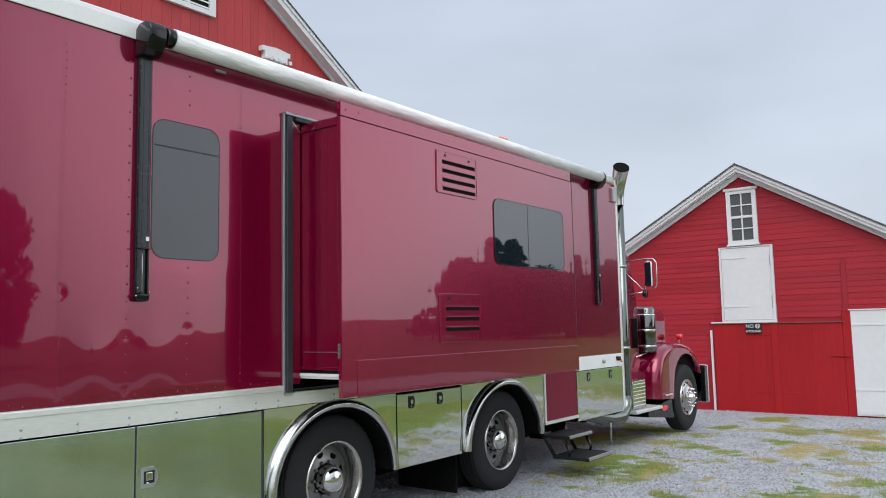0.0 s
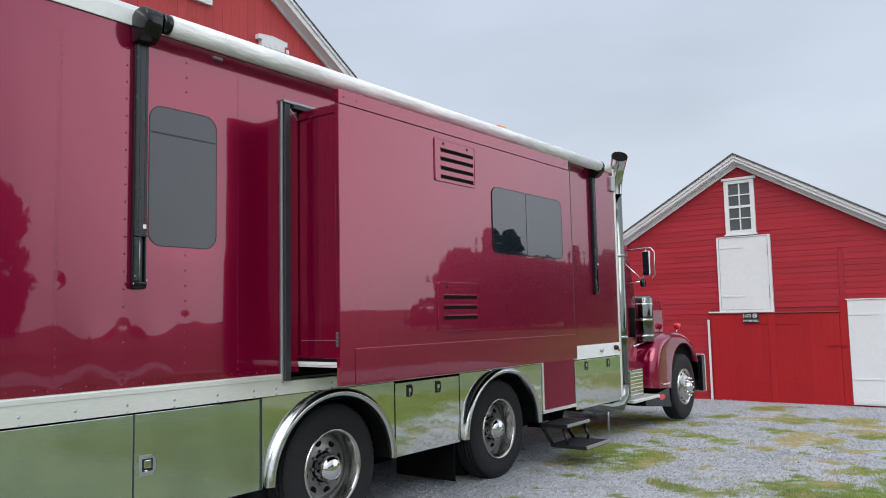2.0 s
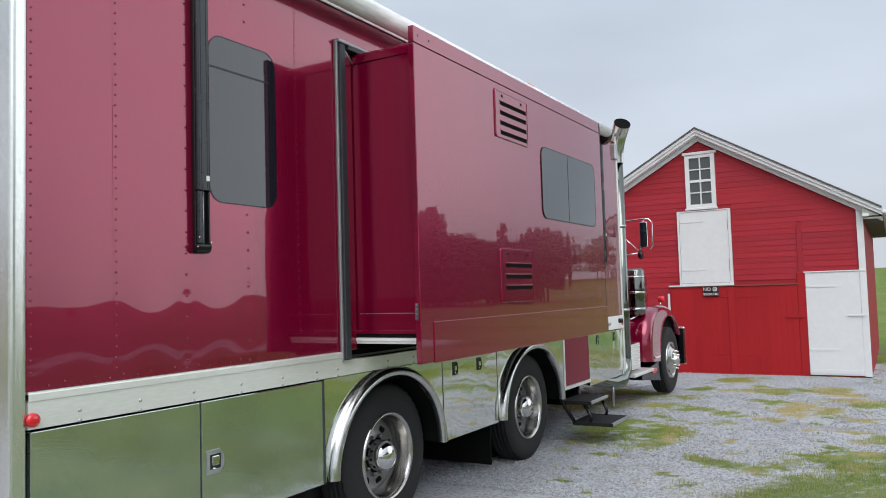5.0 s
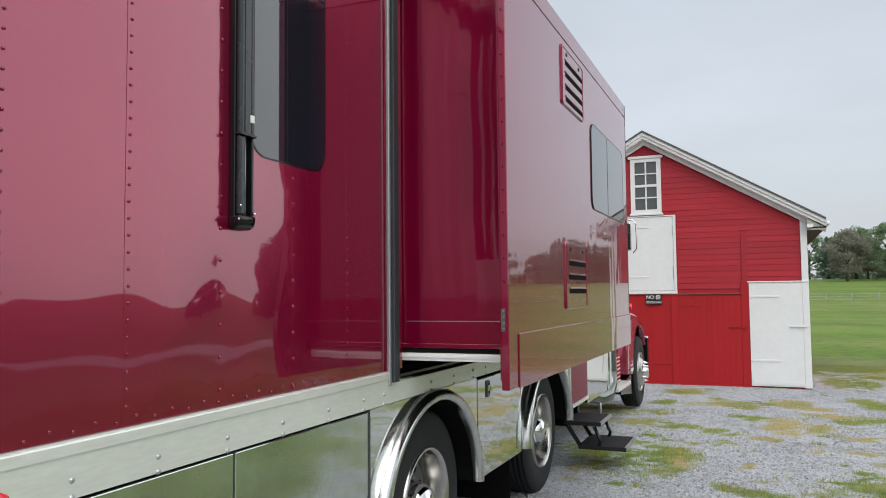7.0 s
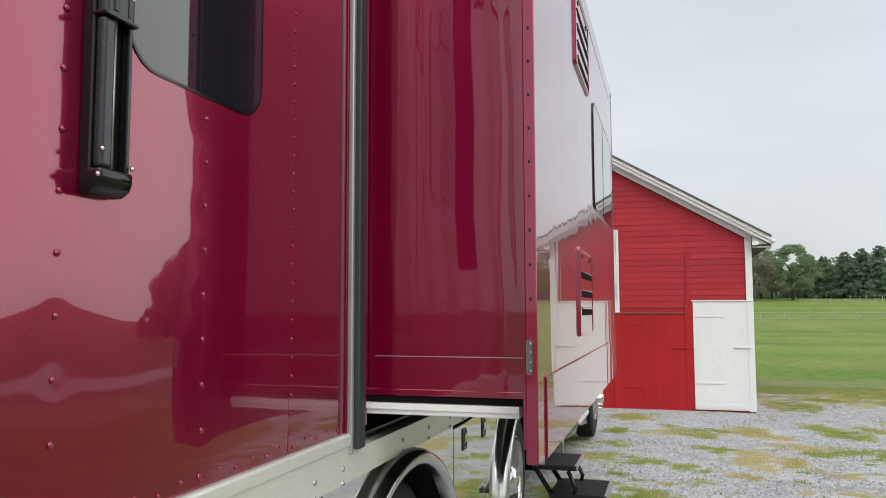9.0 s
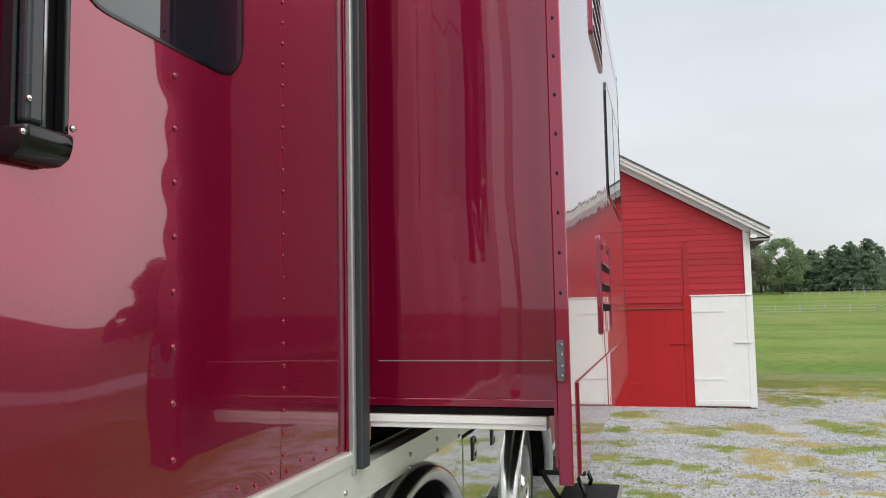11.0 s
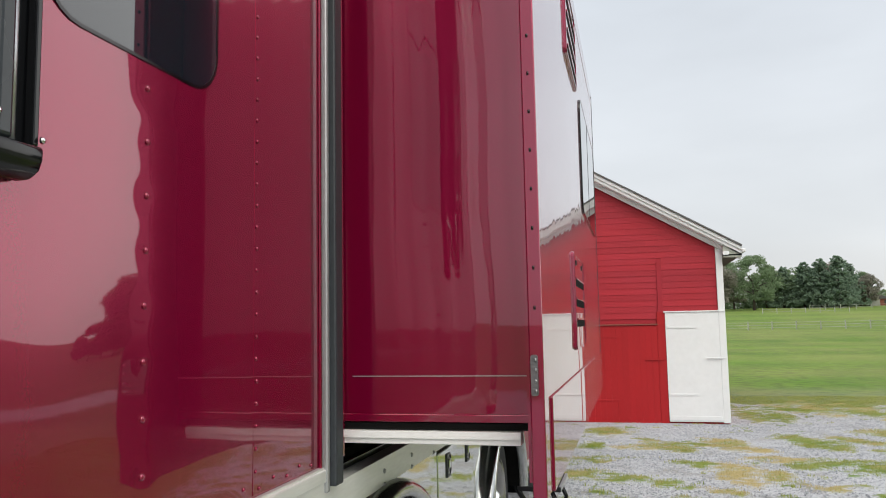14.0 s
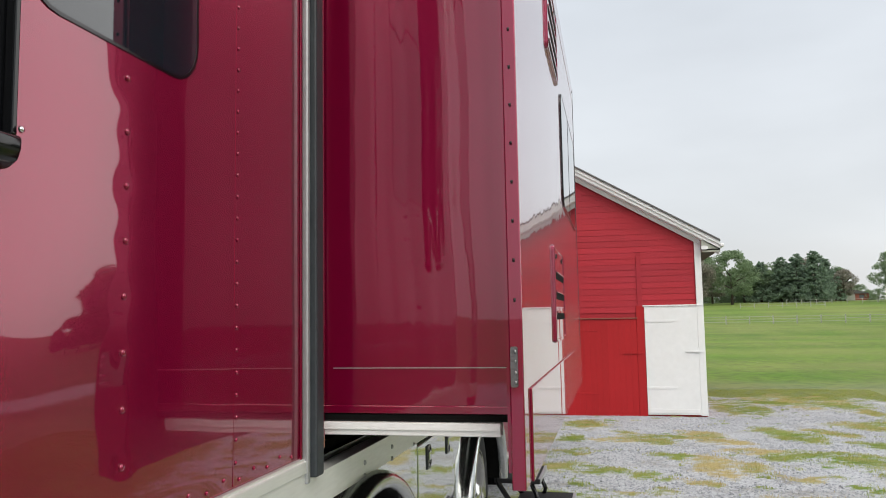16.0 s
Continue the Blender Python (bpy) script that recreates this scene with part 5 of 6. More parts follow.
part("gutter_end", box(ex + OV - 0.01, ex + OV + 0.075, BY - 0.28, 28.2, 3.075, 3.15, 0.025), barn_white, barn, "white gutter at the eave")

# loft window
win = part("loft_window", ring([(WIN[0] - 0.04, WIN[2] - 0.04), (WIN[1] + 0.04, WIN[2] - 0.04), (WIN[1] + 0.04, WIN[3] + 0.02), (WIN[0] - 0.04, WIN[3] + 0.02)],
                               [(WIN[0] + 0.06, WIN[2] + 0.05), (WIN[1] - 0.06, WIN[2] + 0.05), (WIN[1] - 0.06, WIN[3] - 0.06), (WIN[0] + 0.06, WIN[3] - 0.06)], "y", BY - 0.035, BY + 0.028), barn_white, barn, "white sash window of eight panes")
part("window_head", box(WIN[0] - 0.09, WIN[1] + 0.09, BY - 0.06, BY + 0.02, WIN[3] + 0.022, WIN[3] + 0.085, 0.008), barn_white, win)
part("window_sill", box(WIN[0] - 0.07, WIN[1] + 0.07, BY - 0.07, BY + 0.02, WIN[2] - 0.085, WIN[2] - 0.042, 0.008), barn_white, win)
wx = [WIN[0] + 0.06, (WIN[0] + WIN[1]) / 2, WIN[1] - 0.06]
wz = [WIN[2] + 0.05 + i * (WIN[3] - WIN[2] - 0.11) / 4 for i in range(5)]
part("muntin", box(wx[1] - 0.016, wx[1] + 0.016, BY - 0.018, BY + 0.012, wz[0], wz[4], 0.003), barn_white, win)
for i, w in ((1, 0.014), (2, 0.030), (3, 0.014)):
    part("muntin", box(wx[0], wx[2], BY - 0.022, BY + 0.010, wz[i] - w, wz[i] + w, 0.003), barn_white, win)
for i in range(2):
    for j in range(4):
        part("pane", box(wx[i], wx[i + 1], BY + 0.012, BY + 0.018, wz[j], wz[j + 1]), old_glass, win)

# loft hatch
hatch = part("loft_hatch", box(HATCH[0] + 0.05, HATCH[1] - 0.06, BY - 0.03, BY + 0.02, HATCH[2] + 0.04, HATCH[3] - 0.03, 0.006), barn_white, barn, "white boarded loft hatch")
part("hatch_frame", ring([(HATCH[0], HATCH[2]), (HATCH[1], HATCH[2]), (HATCH[1], HATCH[3]), (HATCH[0], HATCH[3])],
                         [(HATCH[0] + 0.045, HATCH[2] + 0.035), (HATCH[1] - 0.055, HATCH[2] + 0.035), (HATCH[1] - 0.055, HATCH[3] - 0.025), (HATCH[0] + 0.045, HATCH[3] - 0.025)], "y", BY - 0.045, BY + 0.028), barn_white, barn)
for zz in (HATCH[2] + 0.36, HATCH[3] - 0.27):
    part("strap_hinge", box(HATCH[0] + 0.06, HATCH[0] + 0.62, BY - 0.04, BY - 0.03, zz - 0.018, zz + 0.018, 0.003), barn_white, hatch)
part("latch_bar", box(HATCH[1] - 0.075, HATCH[1] - 0.055, BY - 0.05, BY - 0.03, HATCH[3] - 0.5, HATCH[3] - 0.25, 0.003), steel, hatch)
part("latch_bar", box(HATCH[1] - 0.075, HATCH[1] - 0.055, BY - 0.05, BY - 0.03, HATCH[2] + 0.3, HATCH[2] + 0.6, 0.003), steel, hatch)
part("ledge_board", box(-6.21, HATCH[1] + 0.01, BY - 0.06, BY + 0.0, 1.632, 1.664, 0.005), barn_white, barn)

# red double doors of upright boards
xm = -4.72
for a, b, nb in ((DOOR[0], xm, 11), (xm + 0.012, DOOR[1], 11)):
    leaf = part("barn_door", box(a + 0.01, b - 0.01, BY - 0.012, BY + 0.02, BZ + 0.05, DOOR[2] - 0.02), door_red, barn, "red boarded barn door")
    w = (b - a - 0.02) / nb
    for k in range(nb):
        x0 = a + 0.01 + k * w
        part("plank", box(x0 + 0.0004, x0 + w - 0.0004, BY - 0.028 - rng.uniform(0, 0.0015), BY - 0.012, BZ + 0.05 + rng.uniform(0, 0.02), DOOR[2] - 0.025, 0.0012, 1), door_red, leaf)
    for zz in (0.02, 1.36):
        part("strap_hinge", box(b - 0.55 if a < -5 else a + 0.02, b - 0.02 if a < -5 else a + 0.55, BY - 0.040, BY - 0.033, zz - 0.016, zz + 0.016, 0.003), door_red, leaf)
part("meeting_board", box(xm - 0.12, xm + 0.03, BY - 0.045, BY - 0.031, BZ + 0.05, DOOR[2] - 0.03, 0.004), door_red, barn)
part("door_head", box(DOOR[0], DOOR[1] + 0.02, BY - 0.055, BY + 0.02, DOOR[2] - 0.012, DOOR[2] + 0.012, 0.003), brick_far, barn)
part("door_bolt", box(-3.62, -3.22, BY - 0.06, BY - 0.04, 0.86, 0.885, 0.004), door_red, barn)
part("white_post", box(-6.235, -6.19, BY - 0.10, BY - 0.05, BZ, 1.47, 0.006), barn_white, barn, "slim white post beside the doors")

# white side door
wd = part("side_door", box(SIDE[0], XR - 0.127, BY - 0.03, BY + 0.025, BZ + 0.10, SIDE[2], 0.003), barn_white, barn, "white boarded side door")
for zz in (0.14, 1.55):
    part("strap_hinge", box(SIDE[0] + 0.02, SIDE[0] + 0.62, BY - 0.042, BY - 0.030, zz - 0.022, zz + 0.022, 0.003), barn_white, wd)
part("door_rail", box(SIDE[0] + 0.02, SIDE[1] - 0.03, BY - 0.04, BY - 0.030, BZ + 0.13, BZ + 0.22, 0.003), barn_white, wd)
part("door_bolt", box(SIDE[1] - 0.26, SIDE[1] + 0.08, BY - 0.065, BY - 0.042, 0.885, 0.915, 0.005), barn_white, wd)
part("drip_board", box(SIDE[0] - 0.03, XR, BY - 0.05, BY + 0.0, SIDE[2] + 0.004, SIDE[2] + 0.03, 0.004), barn_white, barn)
part("foundation", box(XL + 0.02, XR - 0.02, BY + 0.0, 28, BZ - 0.1, BZ + 0.06), brick_far, barn)

# no smoking sign
sign = thing("sign", (-5.22, BY - 0.055, 1.385), "small black no smoking sign fixed above the barn doors", "sign")
part("board", box(-5.40, -5.04, BY - 0.075, BY - 0.055, 1.385, 1.625, 0.004), sign_black, sign)


def lettering(text, size, x, z, mat, y):
    cu = bpy.data.curves.new("lettering", "FONT")
    cu.body, cu.size, cu.align_x, cu.extrude = text, size, "CENTER", 0.0008
    tmp = new("lettering_source", cu)
    me = bpy.data.meshes.new_from_object(tmp.evaluated_get(bpy.context.evaluated_depsgraph_get()))
    bpy.data.objects.remove(tmp)
    me.transform(pose(x, y, z, 90, 0, 0))
    me.materials.clear()
    me.materials.append(mat)
    me.transform(Matrix.Translation(-sign.location))
    ob = new("lettering", me)
    ob.parent = sign


lettering("NO", 0.115, -5.305, 1.515, white_print, BY - 0.078)
lettering("SMOKING", 0.078, -5.22, 1.408, white_print, BY - 0.078)
circle = [(math.cos(2 * math.pi * k / 24), math.sin(2 * math.pi * k / 24)) for k in range(24)]
part("symbol_ring", ring([(-5.125 + 0.052 * c, 1.553 + 0.052 * s) for c, s in circle], [(-5.125 + 0.038 * c, 1.553 + 0.038 * s) for c, s in circle], "y", BY - 0.079, BY - 0.0755), white_print, sign)
part("symbol_bar", prism([(-5.162, 1.583), (-5.154, 1.591), (-5.088, 1.523), (-5.096, 1.515)], "y", BY - 0.079, BY - 0.0755), white_print, sign)
part("symbol_stroke", box(-5.155, -5.095, BY - 0.0785, BY - 0.0755, 1.546, 1.560), white_print, sign)

# ---- the great barn behind the truck ----
GX0 = -12.6
GR, GS, GYC, GHALF = 11.17, 0.645, 6.7, 8.3     # ridge height, pitch, ridge y, half width
big = thing("barn", (GX0, GYC, -0.1), "large red barn with white rakes and a louvred gable vent", "barn")


def g_top(y):
    return GR - GS * abs(y - GYC)


gw = prism([(GYC - GHALF, -0.1), (GYC + GHALF, -0.1), (GYC + GHALF, g_top(GYC + GHALF)), (GYC, GR), (GYC - GHALF, g_top(GYC - GHALF))], "x", GX0 - 0.2, GX0 - 0.03)
add_box(gw, GX0 - 16, GX0 - 0.2, GYC + GHALF - 0.2, GYC + GHALF, -0.1, g_top(GYC + GHALF))
add_box(gw, GX0 - 16, GX0 - 0.2, GYC - GHALF, GYC - GHALF + 0.2, -0.1, g_top(GYC - GHALF))
gwall = part("wall", gw, barn_red_far, big, "red upright board gable")
for k in range(80):
    y0 = GYC - GHALF + k * 2 * GHALF / 80
    y1 = y0 + 2 * GHALF / 80 - 0.004
    bm = prism([(y0, 0.0), (y1, 0.0), (y1, g_top(y1) - 0.01), (y0, g_top(y0) - 0.01)], "x", GX0 - 0.029, GX0)
    part("board", bm, barn_red_far, gwall)
for s in (-1, 1):
    def rk(d0, d1, x0, x1, nm, mt, over=0.55):
        ye = GYC + s * (GHALF + over)
        ze = GR - GS * (GHALF + over)
        part(nm, prism([(GYC, GR + d1), (ye, ze + d1), (ye, ze + d0), (GYC, GR + d0)], "x", x0, x1), mt, big)
    rk(-0.06, 0.02, GX0 + 0.01, GX0 + 0.06, "rake_frieze", barn_white)
    rk(0.03, 0.06, GX0 + 0.0, GX0 + 0.24, "rake_soffit", barn_white)
    rk(0.02, 0.22, GX0 + 0.242, GX0 + 0.27, "rake_board", barn_white)
    rk(0.15, 0.23, GX0 + 0.272, GX0 + 0.30, "rake_moulding", barn_white)
    rk(0.232, 0.265, GX0 - 16, GX0 + 0.32, "roof", shingle)
GV = (7.85, 9.10, 7.95, 9.2)
gv = part("gable_vent", ring([(GV[0], GV[2]), (GV[1], GV[2]), (GV[1], GV[3]), (GV[0], GV[3])],
                             [(GV[0] + 0.14, GV[2] + 0.10), (GV[1] - 0.14, GV[2] + 0.10), (GV[1] - 0.14, GV[3] - 0.1), (GV[0] + 0.14, GV[3] - 0.1)], "x", GX0 + 0.002, GX0 + 0.07), barn_white, big, "white louvred gable vent")
# near-black sheet on the solid wall, painted as the shade behind the slats
part("vent_dark", box(GX0 + 0.002, GX0 + 0.012, GV[0] + 0.14, GV[1] - 0.14, GV[2] + 0.1, GV[3] - 0.1), dark_room, gv)
part("mullion", box(GX0 + 0.013, GX0 + 0.065, 8.45, 8.51, GV[2] + 0.1, GV[3] - 0.1), barn_white, gv)
for k in range(9):
    zz = GV[2] + 0.16 + k * 0.115
    part("slat", prism([(GX0 + 0.014, zz), (GX0 + 0.062, zz - 0.045), (GX0 + 0.062, zz - 0.030), (GX0 + 0.014, zz + 0.015)], "y", GV[0] + 0.14, GV[1] - 0.14), barn_white, gv)
# carved head of a window below
hy0, hy1, hz = 10.31, 10.93, 7.60
wh = part("window_head", prism([(hy0 - 0.08, hz + 0.10), (hy0 - 0.08, hz), (hy0, hz), (hy0, hz - 0.16), (hy1, hz - 0.16), (hy1, hz), (hy1 + 0.08, hz), (hy1 + 0.08, hz + 0.10), ((hy0 + hy1) / 2, hz + 0.14)], "x", GX0 + 0.002, GX0 + 0.12), barn_white, big, "white carved window head")
for k in range(5):
    part("dentil", box(GX0 + 0.12, GX0 + 0.15, hy0 + 0.05 + k * 0.15, hy0 + 0.12 + k * 0.15, hz - 0.15, hz - 0.07), barn_white, wh)
gwin = part("window", box(GX0 + 0.002, GX0 + 0.05, hy0, hy1, 6.2, hz - 0.162), barn_white, big)
part("pane", box(GX0 + 0.05, GX0 + 0.055, hy0 + 0.1, hy1 - 0.1, 6.3, hz - 0.26), old_glass, gwin)

# ---- fences ----


def gz(x, y):
    return float(ground_height(np.array(x, float), np.array(y, float)))


def fence(x0, y0, x1, y1, bay, rails, height, label):
    length = math.hypot(x1 - x0, y1 - y0)
    nb = max(1, round(length / bay))
    f = thing("fence", (x0, y0, gz(x0, y0)), label, "fence", "field fences")
    pm = mesh_of(box(-0.07, 0.07, -0.07, 0.07, -0.1, height, 0.01, 1), "post", fence_wood)
    tops = []
    for k in range(nb + 1):
        x, y = x0 + (x1 - x0) * k / nb, y0 + (y1 - y0) * k / nb
        share("post", pm, f, (x, y, gz(x, y)))
        tops.append((x, y, gz(x, y)))
    for a, b in zip(tops, tops[1:]):
        for r in rails:
            bm = tube([(a[0], a[1] - 0.09, a[2] + r), (b[0], b[1] - 0.09, b[2] + r)], 0.034, 4)
            part("rail", bm, fence_wood, f)
    return f


fence(2, 112, 60, 116, 3.0, (0.35, 0.7, 1.05), 1.2, "white three-rail paddock fence across the mown field")
fence(24, 184, 42, 186, 3.0, (0.45, 1.0), 1.2, "pale far paddock gate fence on the slope")
fence(38, 205, 90, 207, 3.4, (0.5, 1.0), 1.15, "low pale fence before the far trees")

# ---- trees ----


def leaves(centres, size, per, rad, seed, flat=1.0):
    """Many small leaf clumps as separate quads round given centres."""
    r = np.random.RandomState(seed)
    c = np.repeat(np.array(centres), per, axis=0)
    n = len(c)
    d = r.normal(size=(n, 3))
    d /= np.linalg.norm(d, axis=1)[:, None]
    rr = np.repeat(np.array(rad), per) * r.uniform(0.35, 1.05, n) ** 0.6
    p = c + d * rr[:, None] * np.array((1, 1, flat))
    u = r.normal(size=(n, 3))
    u /= np.linalg.norm(u, axis=1)[:, None]
    v = np.cross(u, r.normal(size=(n, 3)))
    v /= np.linalg.norm(v, axis=1)[:, None]
    s = size * r.uniform(0.5, 1.25, n)[:, None]
    a, b = u * s, v * s * 0.6
    verts = np.stack([p - a - b * 0.3, p - b, p + a, p + b], 1).reshape(-1, 3)
    me = bpy.data.meshes.new("crown")
    me.from_pydata(verts.tolist(), [], np.arange(n * 4).reshape(-1, 4).tolist())
    return me


def tree(height, spread_r, kind, seed, label, leaf=None, dense=1.0):
    r = random.Random(seed)
    root = thing("tree", (0, 0, 0), label, "tree", "field trees")
    trunk_top = height * (0.62 if kind != "conifer" else 0.97)
    bmt = tube([(0, 0, -0.3), (0.05, 0, height * 0.2), (r.uniform(-0.3, 0.3), r.uniform(-0.3, 0.3), trunk_top)], [height * 0.030, height * 0.022, height * 0.006], 8)
    part("trunk", bmt, bark, root)
    centres, rads = [], []
    if kind == "conifer":
        levels = 24
        for k in range(levels):
            z = height * (0.10 + 0.88 * k / levels)
            reach = spread_r * (1 - k / levels) ** 0.62 * r.uniform(0.55, 1.25) + 0.2
            nb = 5 + int(4 * (1 - k / levels))
            for i in range(nb):
                a = 2 * math.pi * (i + r.random()) / nb
                for f in (0.45, 0.9):
                    if r.random() < 0.9:
                        centres.append((reach * f * math.cos(a), reach * f * math.sin(a), z + r.uniform(-0.35, 0.35) - 0.12 * reach * f))
                        rads.append(0.055 * height * (0.55 + 0.6 * (1 - k / levels)) * r.uniform(0.7, 1.3))
        per, size, flat = 34, height * 0.020, 0.55
    else:
        for i in range(9):
            a = 2 * math.pi * (i + r.random() * 0.7) / 9
            z0 = height * r.uniform(0.22, 0.5)
            end = (spread_r * 0.8 * math.cos(a), spread_r * 0.8 * math.sin(a), z0 + height * r.uniform(0.1, 0.38))
            part("limb", tube([(0, 0, z0), (end[0] * 0.5, end[1] * 0.5, z0 + (end[2] - z0) * 0.65), end], [height * 0.011, height * 0.008, height * 0.003], 6), bark, root)
        n = 76
        for i in range(n):
            a, h = r.uniform(0, 2 * math.pi), r.uniform(0.0, 1.0)
            z = height * (0.22 + 0.72 * h)
            prof = math.sin(math.pi * (0.16 + 0.80 * h)) ** 0.7
            rad = spread_r * prof * r.uniform(0.55, 1.0)
            centres.append((rad * math.cos(a), rad * math.sin(a), z))
            rads.append(height * r.uniform(0.07, 0.125))
        per, size, flat = 130, height * 0.018, 0.75
    me = leaves(centres, size * dense ** 0.3, round(per * dense), rads, seed, flat)
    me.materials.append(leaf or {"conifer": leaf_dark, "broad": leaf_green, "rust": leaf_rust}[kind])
    crown = new("crown", me)
    crown.parent = root
    return root


models = {
    "broad_a": tree(13.5, 6.2, "broad", 21, "broad green field tree with a dense rounded crown"),
    "broad_b": tree(12.0, 5.0, "broad", 22, "green field tree with an uneven crown"),
    "broad_c": tree(9.0, 4.6, "broad", 23, "low spreading green tree"),
    "conifer_a": tree(13.5, 4.6, "conifer", 24, "tall dark green spruce"),
    "conifer_b": tree(12.0, 4.2, "conifer", 25, "dark pine with ragged outline"),
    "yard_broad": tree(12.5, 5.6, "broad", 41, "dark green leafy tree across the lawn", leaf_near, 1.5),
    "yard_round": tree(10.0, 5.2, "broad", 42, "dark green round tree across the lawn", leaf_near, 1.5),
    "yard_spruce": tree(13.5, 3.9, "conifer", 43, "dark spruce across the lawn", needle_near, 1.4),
    "rust_a": tree(11.5, 4.2, "rust", 26, "thin tree with brownish turning leaves"),
}
EYE0 = (-3.9, 2.0)


def stand(kind, azimuth, dist, scale, turn, lift=0.0, eye=EYE0):
    """A tree at an azimuth (degrees to the right of +y) and distance from the yard."""
    x, y = eye[0] + dist * math.sin(radians(azimuth)), eye[1] + dist * math.cos(radians(azimuth))
    return copy_thing_scaled(models[kind], x, y, scale, turn, lift)


def copy_thing_scaled(ob, x, y, s, turn, lift):
    c = copy_thing(ob, pose(x, y, gz(x, y) - 0.1 + lift, 0, 0, turn))
    c.scale = (s, s, s)
    return c


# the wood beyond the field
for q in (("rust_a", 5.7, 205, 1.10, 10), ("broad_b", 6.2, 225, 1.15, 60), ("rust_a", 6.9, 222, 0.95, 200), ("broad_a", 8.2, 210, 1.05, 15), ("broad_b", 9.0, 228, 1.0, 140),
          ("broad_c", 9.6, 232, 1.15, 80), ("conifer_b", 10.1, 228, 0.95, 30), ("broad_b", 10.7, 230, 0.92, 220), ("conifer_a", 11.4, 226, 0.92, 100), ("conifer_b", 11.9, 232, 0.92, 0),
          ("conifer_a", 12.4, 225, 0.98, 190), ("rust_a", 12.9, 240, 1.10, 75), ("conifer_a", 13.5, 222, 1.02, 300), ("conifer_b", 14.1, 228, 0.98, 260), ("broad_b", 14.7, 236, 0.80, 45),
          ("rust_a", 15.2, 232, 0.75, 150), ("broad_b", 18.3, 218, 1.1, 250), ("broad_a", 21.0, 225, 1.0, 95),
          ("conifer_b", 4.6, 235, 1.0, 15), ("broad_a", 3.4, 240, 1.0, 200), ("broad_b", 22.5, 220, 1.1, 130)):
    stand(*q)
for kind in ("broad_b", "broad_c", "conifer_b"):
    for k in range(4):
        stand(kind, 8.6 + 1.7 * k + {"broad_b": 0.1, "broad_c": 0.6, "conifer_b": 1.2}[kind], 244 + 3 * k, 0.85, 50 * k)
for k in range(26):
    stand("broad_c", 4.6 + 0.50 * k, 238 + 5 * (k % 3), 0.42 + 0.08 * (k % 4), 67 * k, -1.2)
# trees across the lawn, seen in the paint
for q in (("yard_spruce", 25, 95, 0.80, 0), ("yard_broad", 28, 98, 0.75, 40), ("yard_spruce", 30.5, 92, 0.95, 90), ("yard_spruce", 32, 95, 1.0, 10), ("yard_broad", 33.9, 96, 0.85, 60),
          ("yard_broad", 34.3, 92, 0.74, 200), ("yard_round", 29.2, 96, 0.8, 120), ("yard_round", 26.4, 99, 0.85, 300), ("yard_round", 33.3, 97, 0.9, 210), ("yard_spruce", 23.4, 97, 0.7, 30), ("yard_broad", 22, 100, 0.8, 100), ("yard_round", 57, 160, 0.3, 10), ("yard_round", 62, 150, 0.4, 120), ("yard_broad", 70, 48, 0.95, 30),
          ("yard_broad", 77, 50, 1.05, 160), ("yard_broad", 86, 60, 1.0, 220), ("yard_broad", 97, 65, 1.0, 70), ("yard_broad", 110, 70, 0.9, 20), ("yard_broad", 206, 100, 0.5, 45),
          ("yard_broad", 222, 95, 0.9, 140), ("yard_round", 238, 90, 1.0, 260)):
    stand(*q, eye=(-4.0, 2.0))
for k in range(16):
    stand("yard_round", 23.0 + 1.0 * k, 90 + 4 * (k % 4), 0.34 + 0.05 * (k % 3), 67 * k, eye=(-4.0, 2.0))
for m in models.values():
    for o in (m, *m.children_recursive):
        bpy.data.objects.remove(o)

# distant house by the wood
hx, hy = EYE0[0] + 236 * math.sin(radians(15.9)), EYE0[1] + 236 * math.cos(radians(15.9))
house = thing("house", (hx, hy, gz(hx, hy)), "small far brick house with a white gable among the trees", "house")
hz0 = gz(hx, hy) - 0.2
part("wall", box(hx - 4, hx + 3, hy, hy + 6, hz0, hz0 + 2.0), brick_far, house)
part("roof", prism([(hx - 4.4, hz0 + 2.0), (hx + 3.4, hz0 + 2.0), (hx - 0.5, hz0 + 3.1)], "y", hy - 0.3, hy + 6.3), shingle, house)
part("porch", box(hx - 3.2, hx - 0.6, hy - 0.6, hy - 0.02, hz0, hz0 + 1.8), fence_wood, house)
part("window", box(hx + 0.6, hx + 1.8, hy - 0.06, hy - 0.004, hz0 + 0.8, hz0 + 1.7), old_glass, house)

# ---- loose gravel and grass blades ----
r = np.random.RandomState(7)
n = 150000
px, py = r.uniform(-8.5, 2.2, n), 6.0 + 17.5 * r.uniform(0, 1, n) ** 1.3
g, _ = ground_cover(px, py)
inside = (g < 0.45) & ~((px > XL - 0.1) & (px < XR + 0.1) & (py > BY - 0.05))
px, py = px[inside], py[inside]
n = len(px)
base = np.array([(1, 0, 0), (-1, 0, 0), (0, 1, 0), (0, -1, 0), (0, 0, 1), (0, 0, -1)], float)
tri = np.array([(0, 2, 4), (2, 1, 4), (1, 3, 4), (3, 0, 4), (2, 0, 5), (1, 2, 5), (3, 1, 5), (0, 3, 5)])
size = (r.uniform(0.005, 0.0125, n) + 0.006 * (r.uniform(0, 1, n) > 0.93))[:, None, None]
sh = base[None] * size * r.uniform(0.6, 1.3, (n, 1, 3)) * np.array((1, 1, 0.65)) + r.normal(size=(n, 6, 3)) * size * 0.22
ang = r.uniform(0, 2 * np.pi, n)
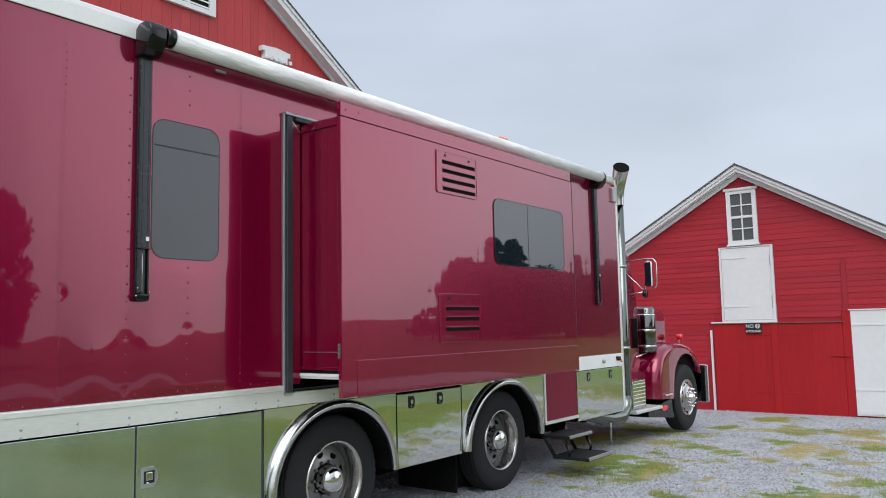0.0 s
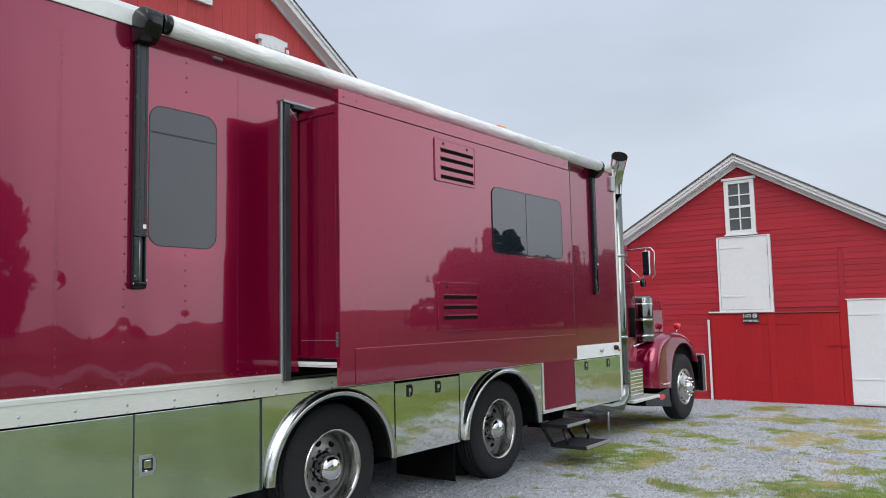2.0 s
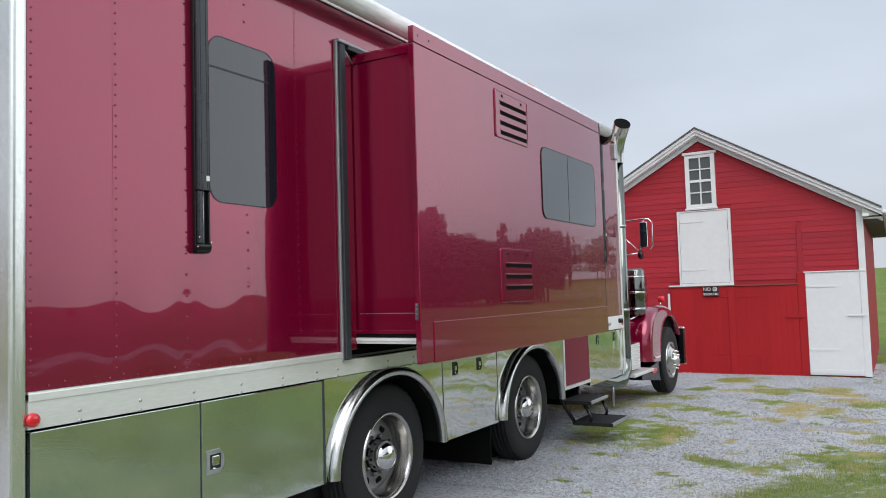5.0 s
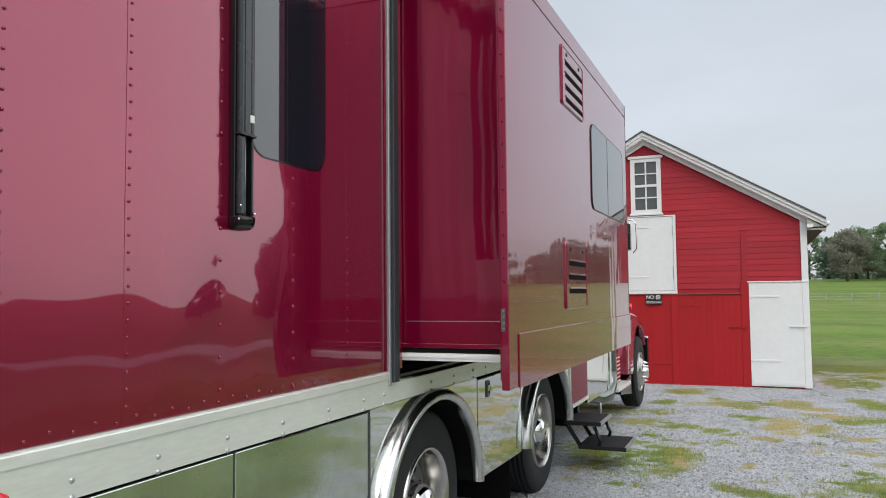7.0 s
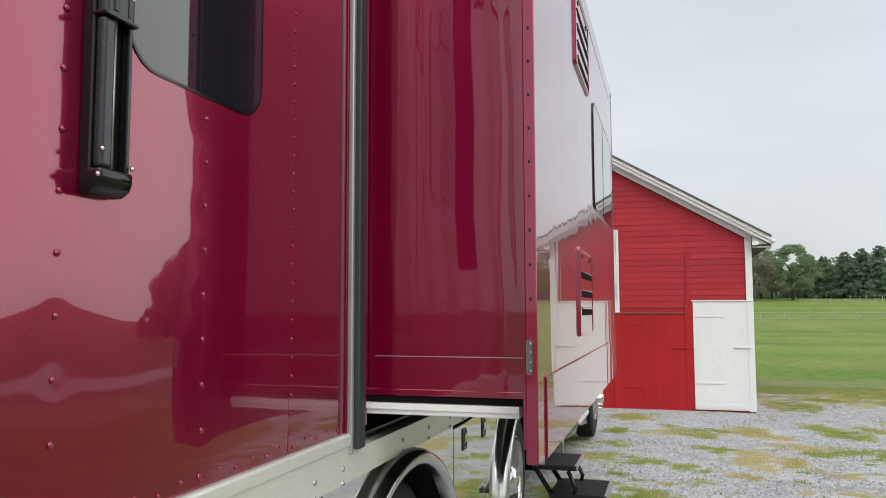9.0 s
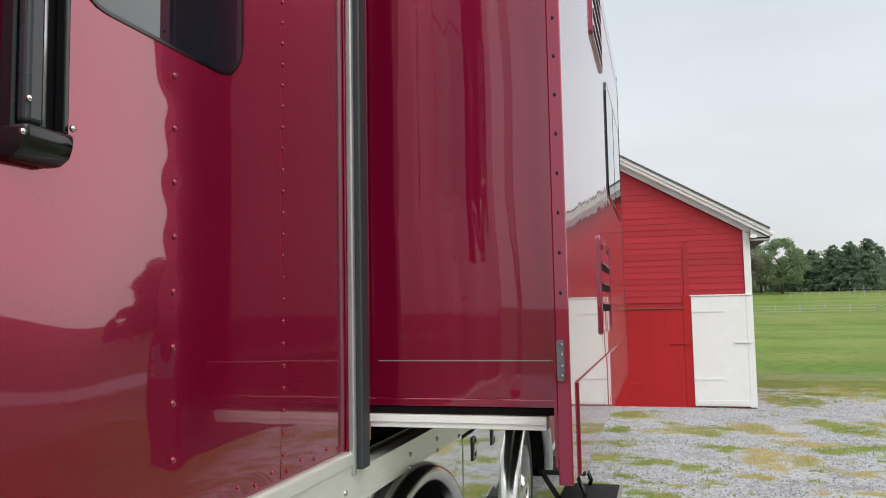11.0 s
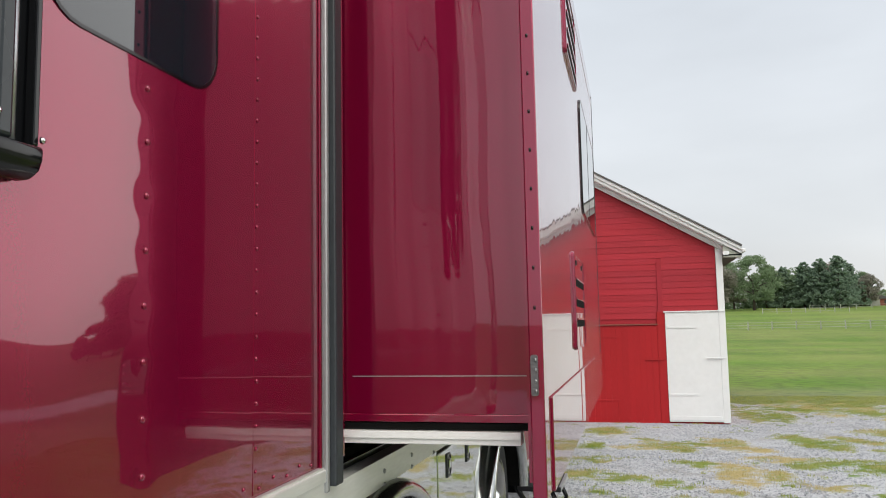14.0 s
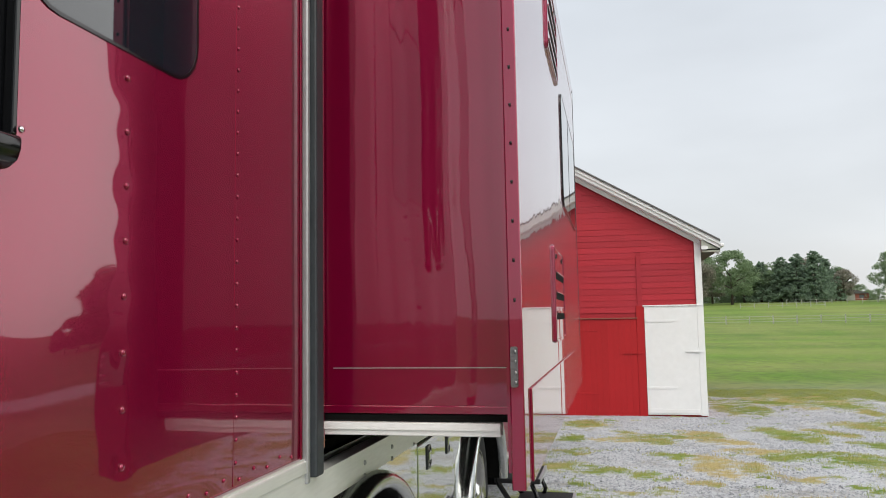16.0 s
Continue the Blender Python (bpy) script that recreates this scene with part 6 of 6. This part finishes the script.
ca, sa = np.cos(ang)[:, None], np.sin(ang)[:, None]
sx, sy = sh[..., 0] * ca - sh[..., 1] * sa, sh[..., 0] * sa + sh[..., 1] * ca
verts = np.stack([sx + px[:, None], sy + py[:, None], sh[..., 2] + (ground_height(px, py) + 0.006)[:, None]], -1).reshape(-1, 3)
faces = (tri[None] + 6 * np.arange(n)[:, None, None]).reshape(-1, 3)
me = bpy.data.meshes.new("gravel")
me.from_pydata(verts.tolist(), [], faces.tolist())
me.materials.append(leaf_material("loose_gravel", (0.25, 0.265, 0.285), (0.50, 0.52, 0.55)))
tagged(new("gravel", me), "loose grey crushed stone lying over the yard", "gravel", kind="stuff")


def blades(n, seed, dry_lo, dry_hi, mat, name, label):
    r = np.random.RandomState(seed)
    px, py = r.uniform(-7.5, 3.0, n), 5.5 + 20 * r.uniform(0, 1, n) ** 1.25
    g, d = ground_cover(px, py)
    d = d + r.uniform(-0.25, 0.25, n)
    keep = (g > r.uniform(0.14, 0.78, n)) & (d >= dry_lo) & (d < dry_hi) & ~((px > XL - 0.1) & (px < XR) & (py > BY - 0.02)) & ~((px < -4.75) & (py < 10.0))
    px, py, g = px[keep], py[keep], g[keep]
    n = len(px)
    a = r.uniform(0, 2 * np.pi, n)
    h = r.uniform(0.004, 0.022, n) + 0.042 * np.clip(g, 0, 1) ** 1.5 * r.uniform(0, 1, n) * (0.6 + 0.5 * smooth_noise(px, py, 5.0, 44))
    h = np.clip(h, 0.004, 0.065)
    w = r.uniform(0.002, 0.0055, n)
    lean = r.uniform(0.0, 0.8, n) * h
    z0 = ground_height(px, py)
    dx, dy = np.cos(a), np.sin(a)
    v = np.stack([np.stack([px - dy * w, py + dx * w, z0], -1), np.stack([px + dy * w, py - dx * w, z0], -1), np.stack([px + dx * lean, py + dy * lean, z0 + 0.012 + h], -1)], 1).reshape(-1, 3)
    me = bpy.data.meshes.new(name)
    me.from_pydata(v.tolist(), [], np.arange(n * 3).reshape(-1, 3).tolist())
    me.materials.append(mat)
    return tagged(new(name, me), label, "grass", kind="stuff")


blades(700000, 31, -1.0, 0.5, grass_blade, "grass", "green weedy grass tufts growing through the gravel")
blades(450000, 32, 0.5, 9.0, dry_blade, "grass", "straw-coloured dry grass patches in the gravel")
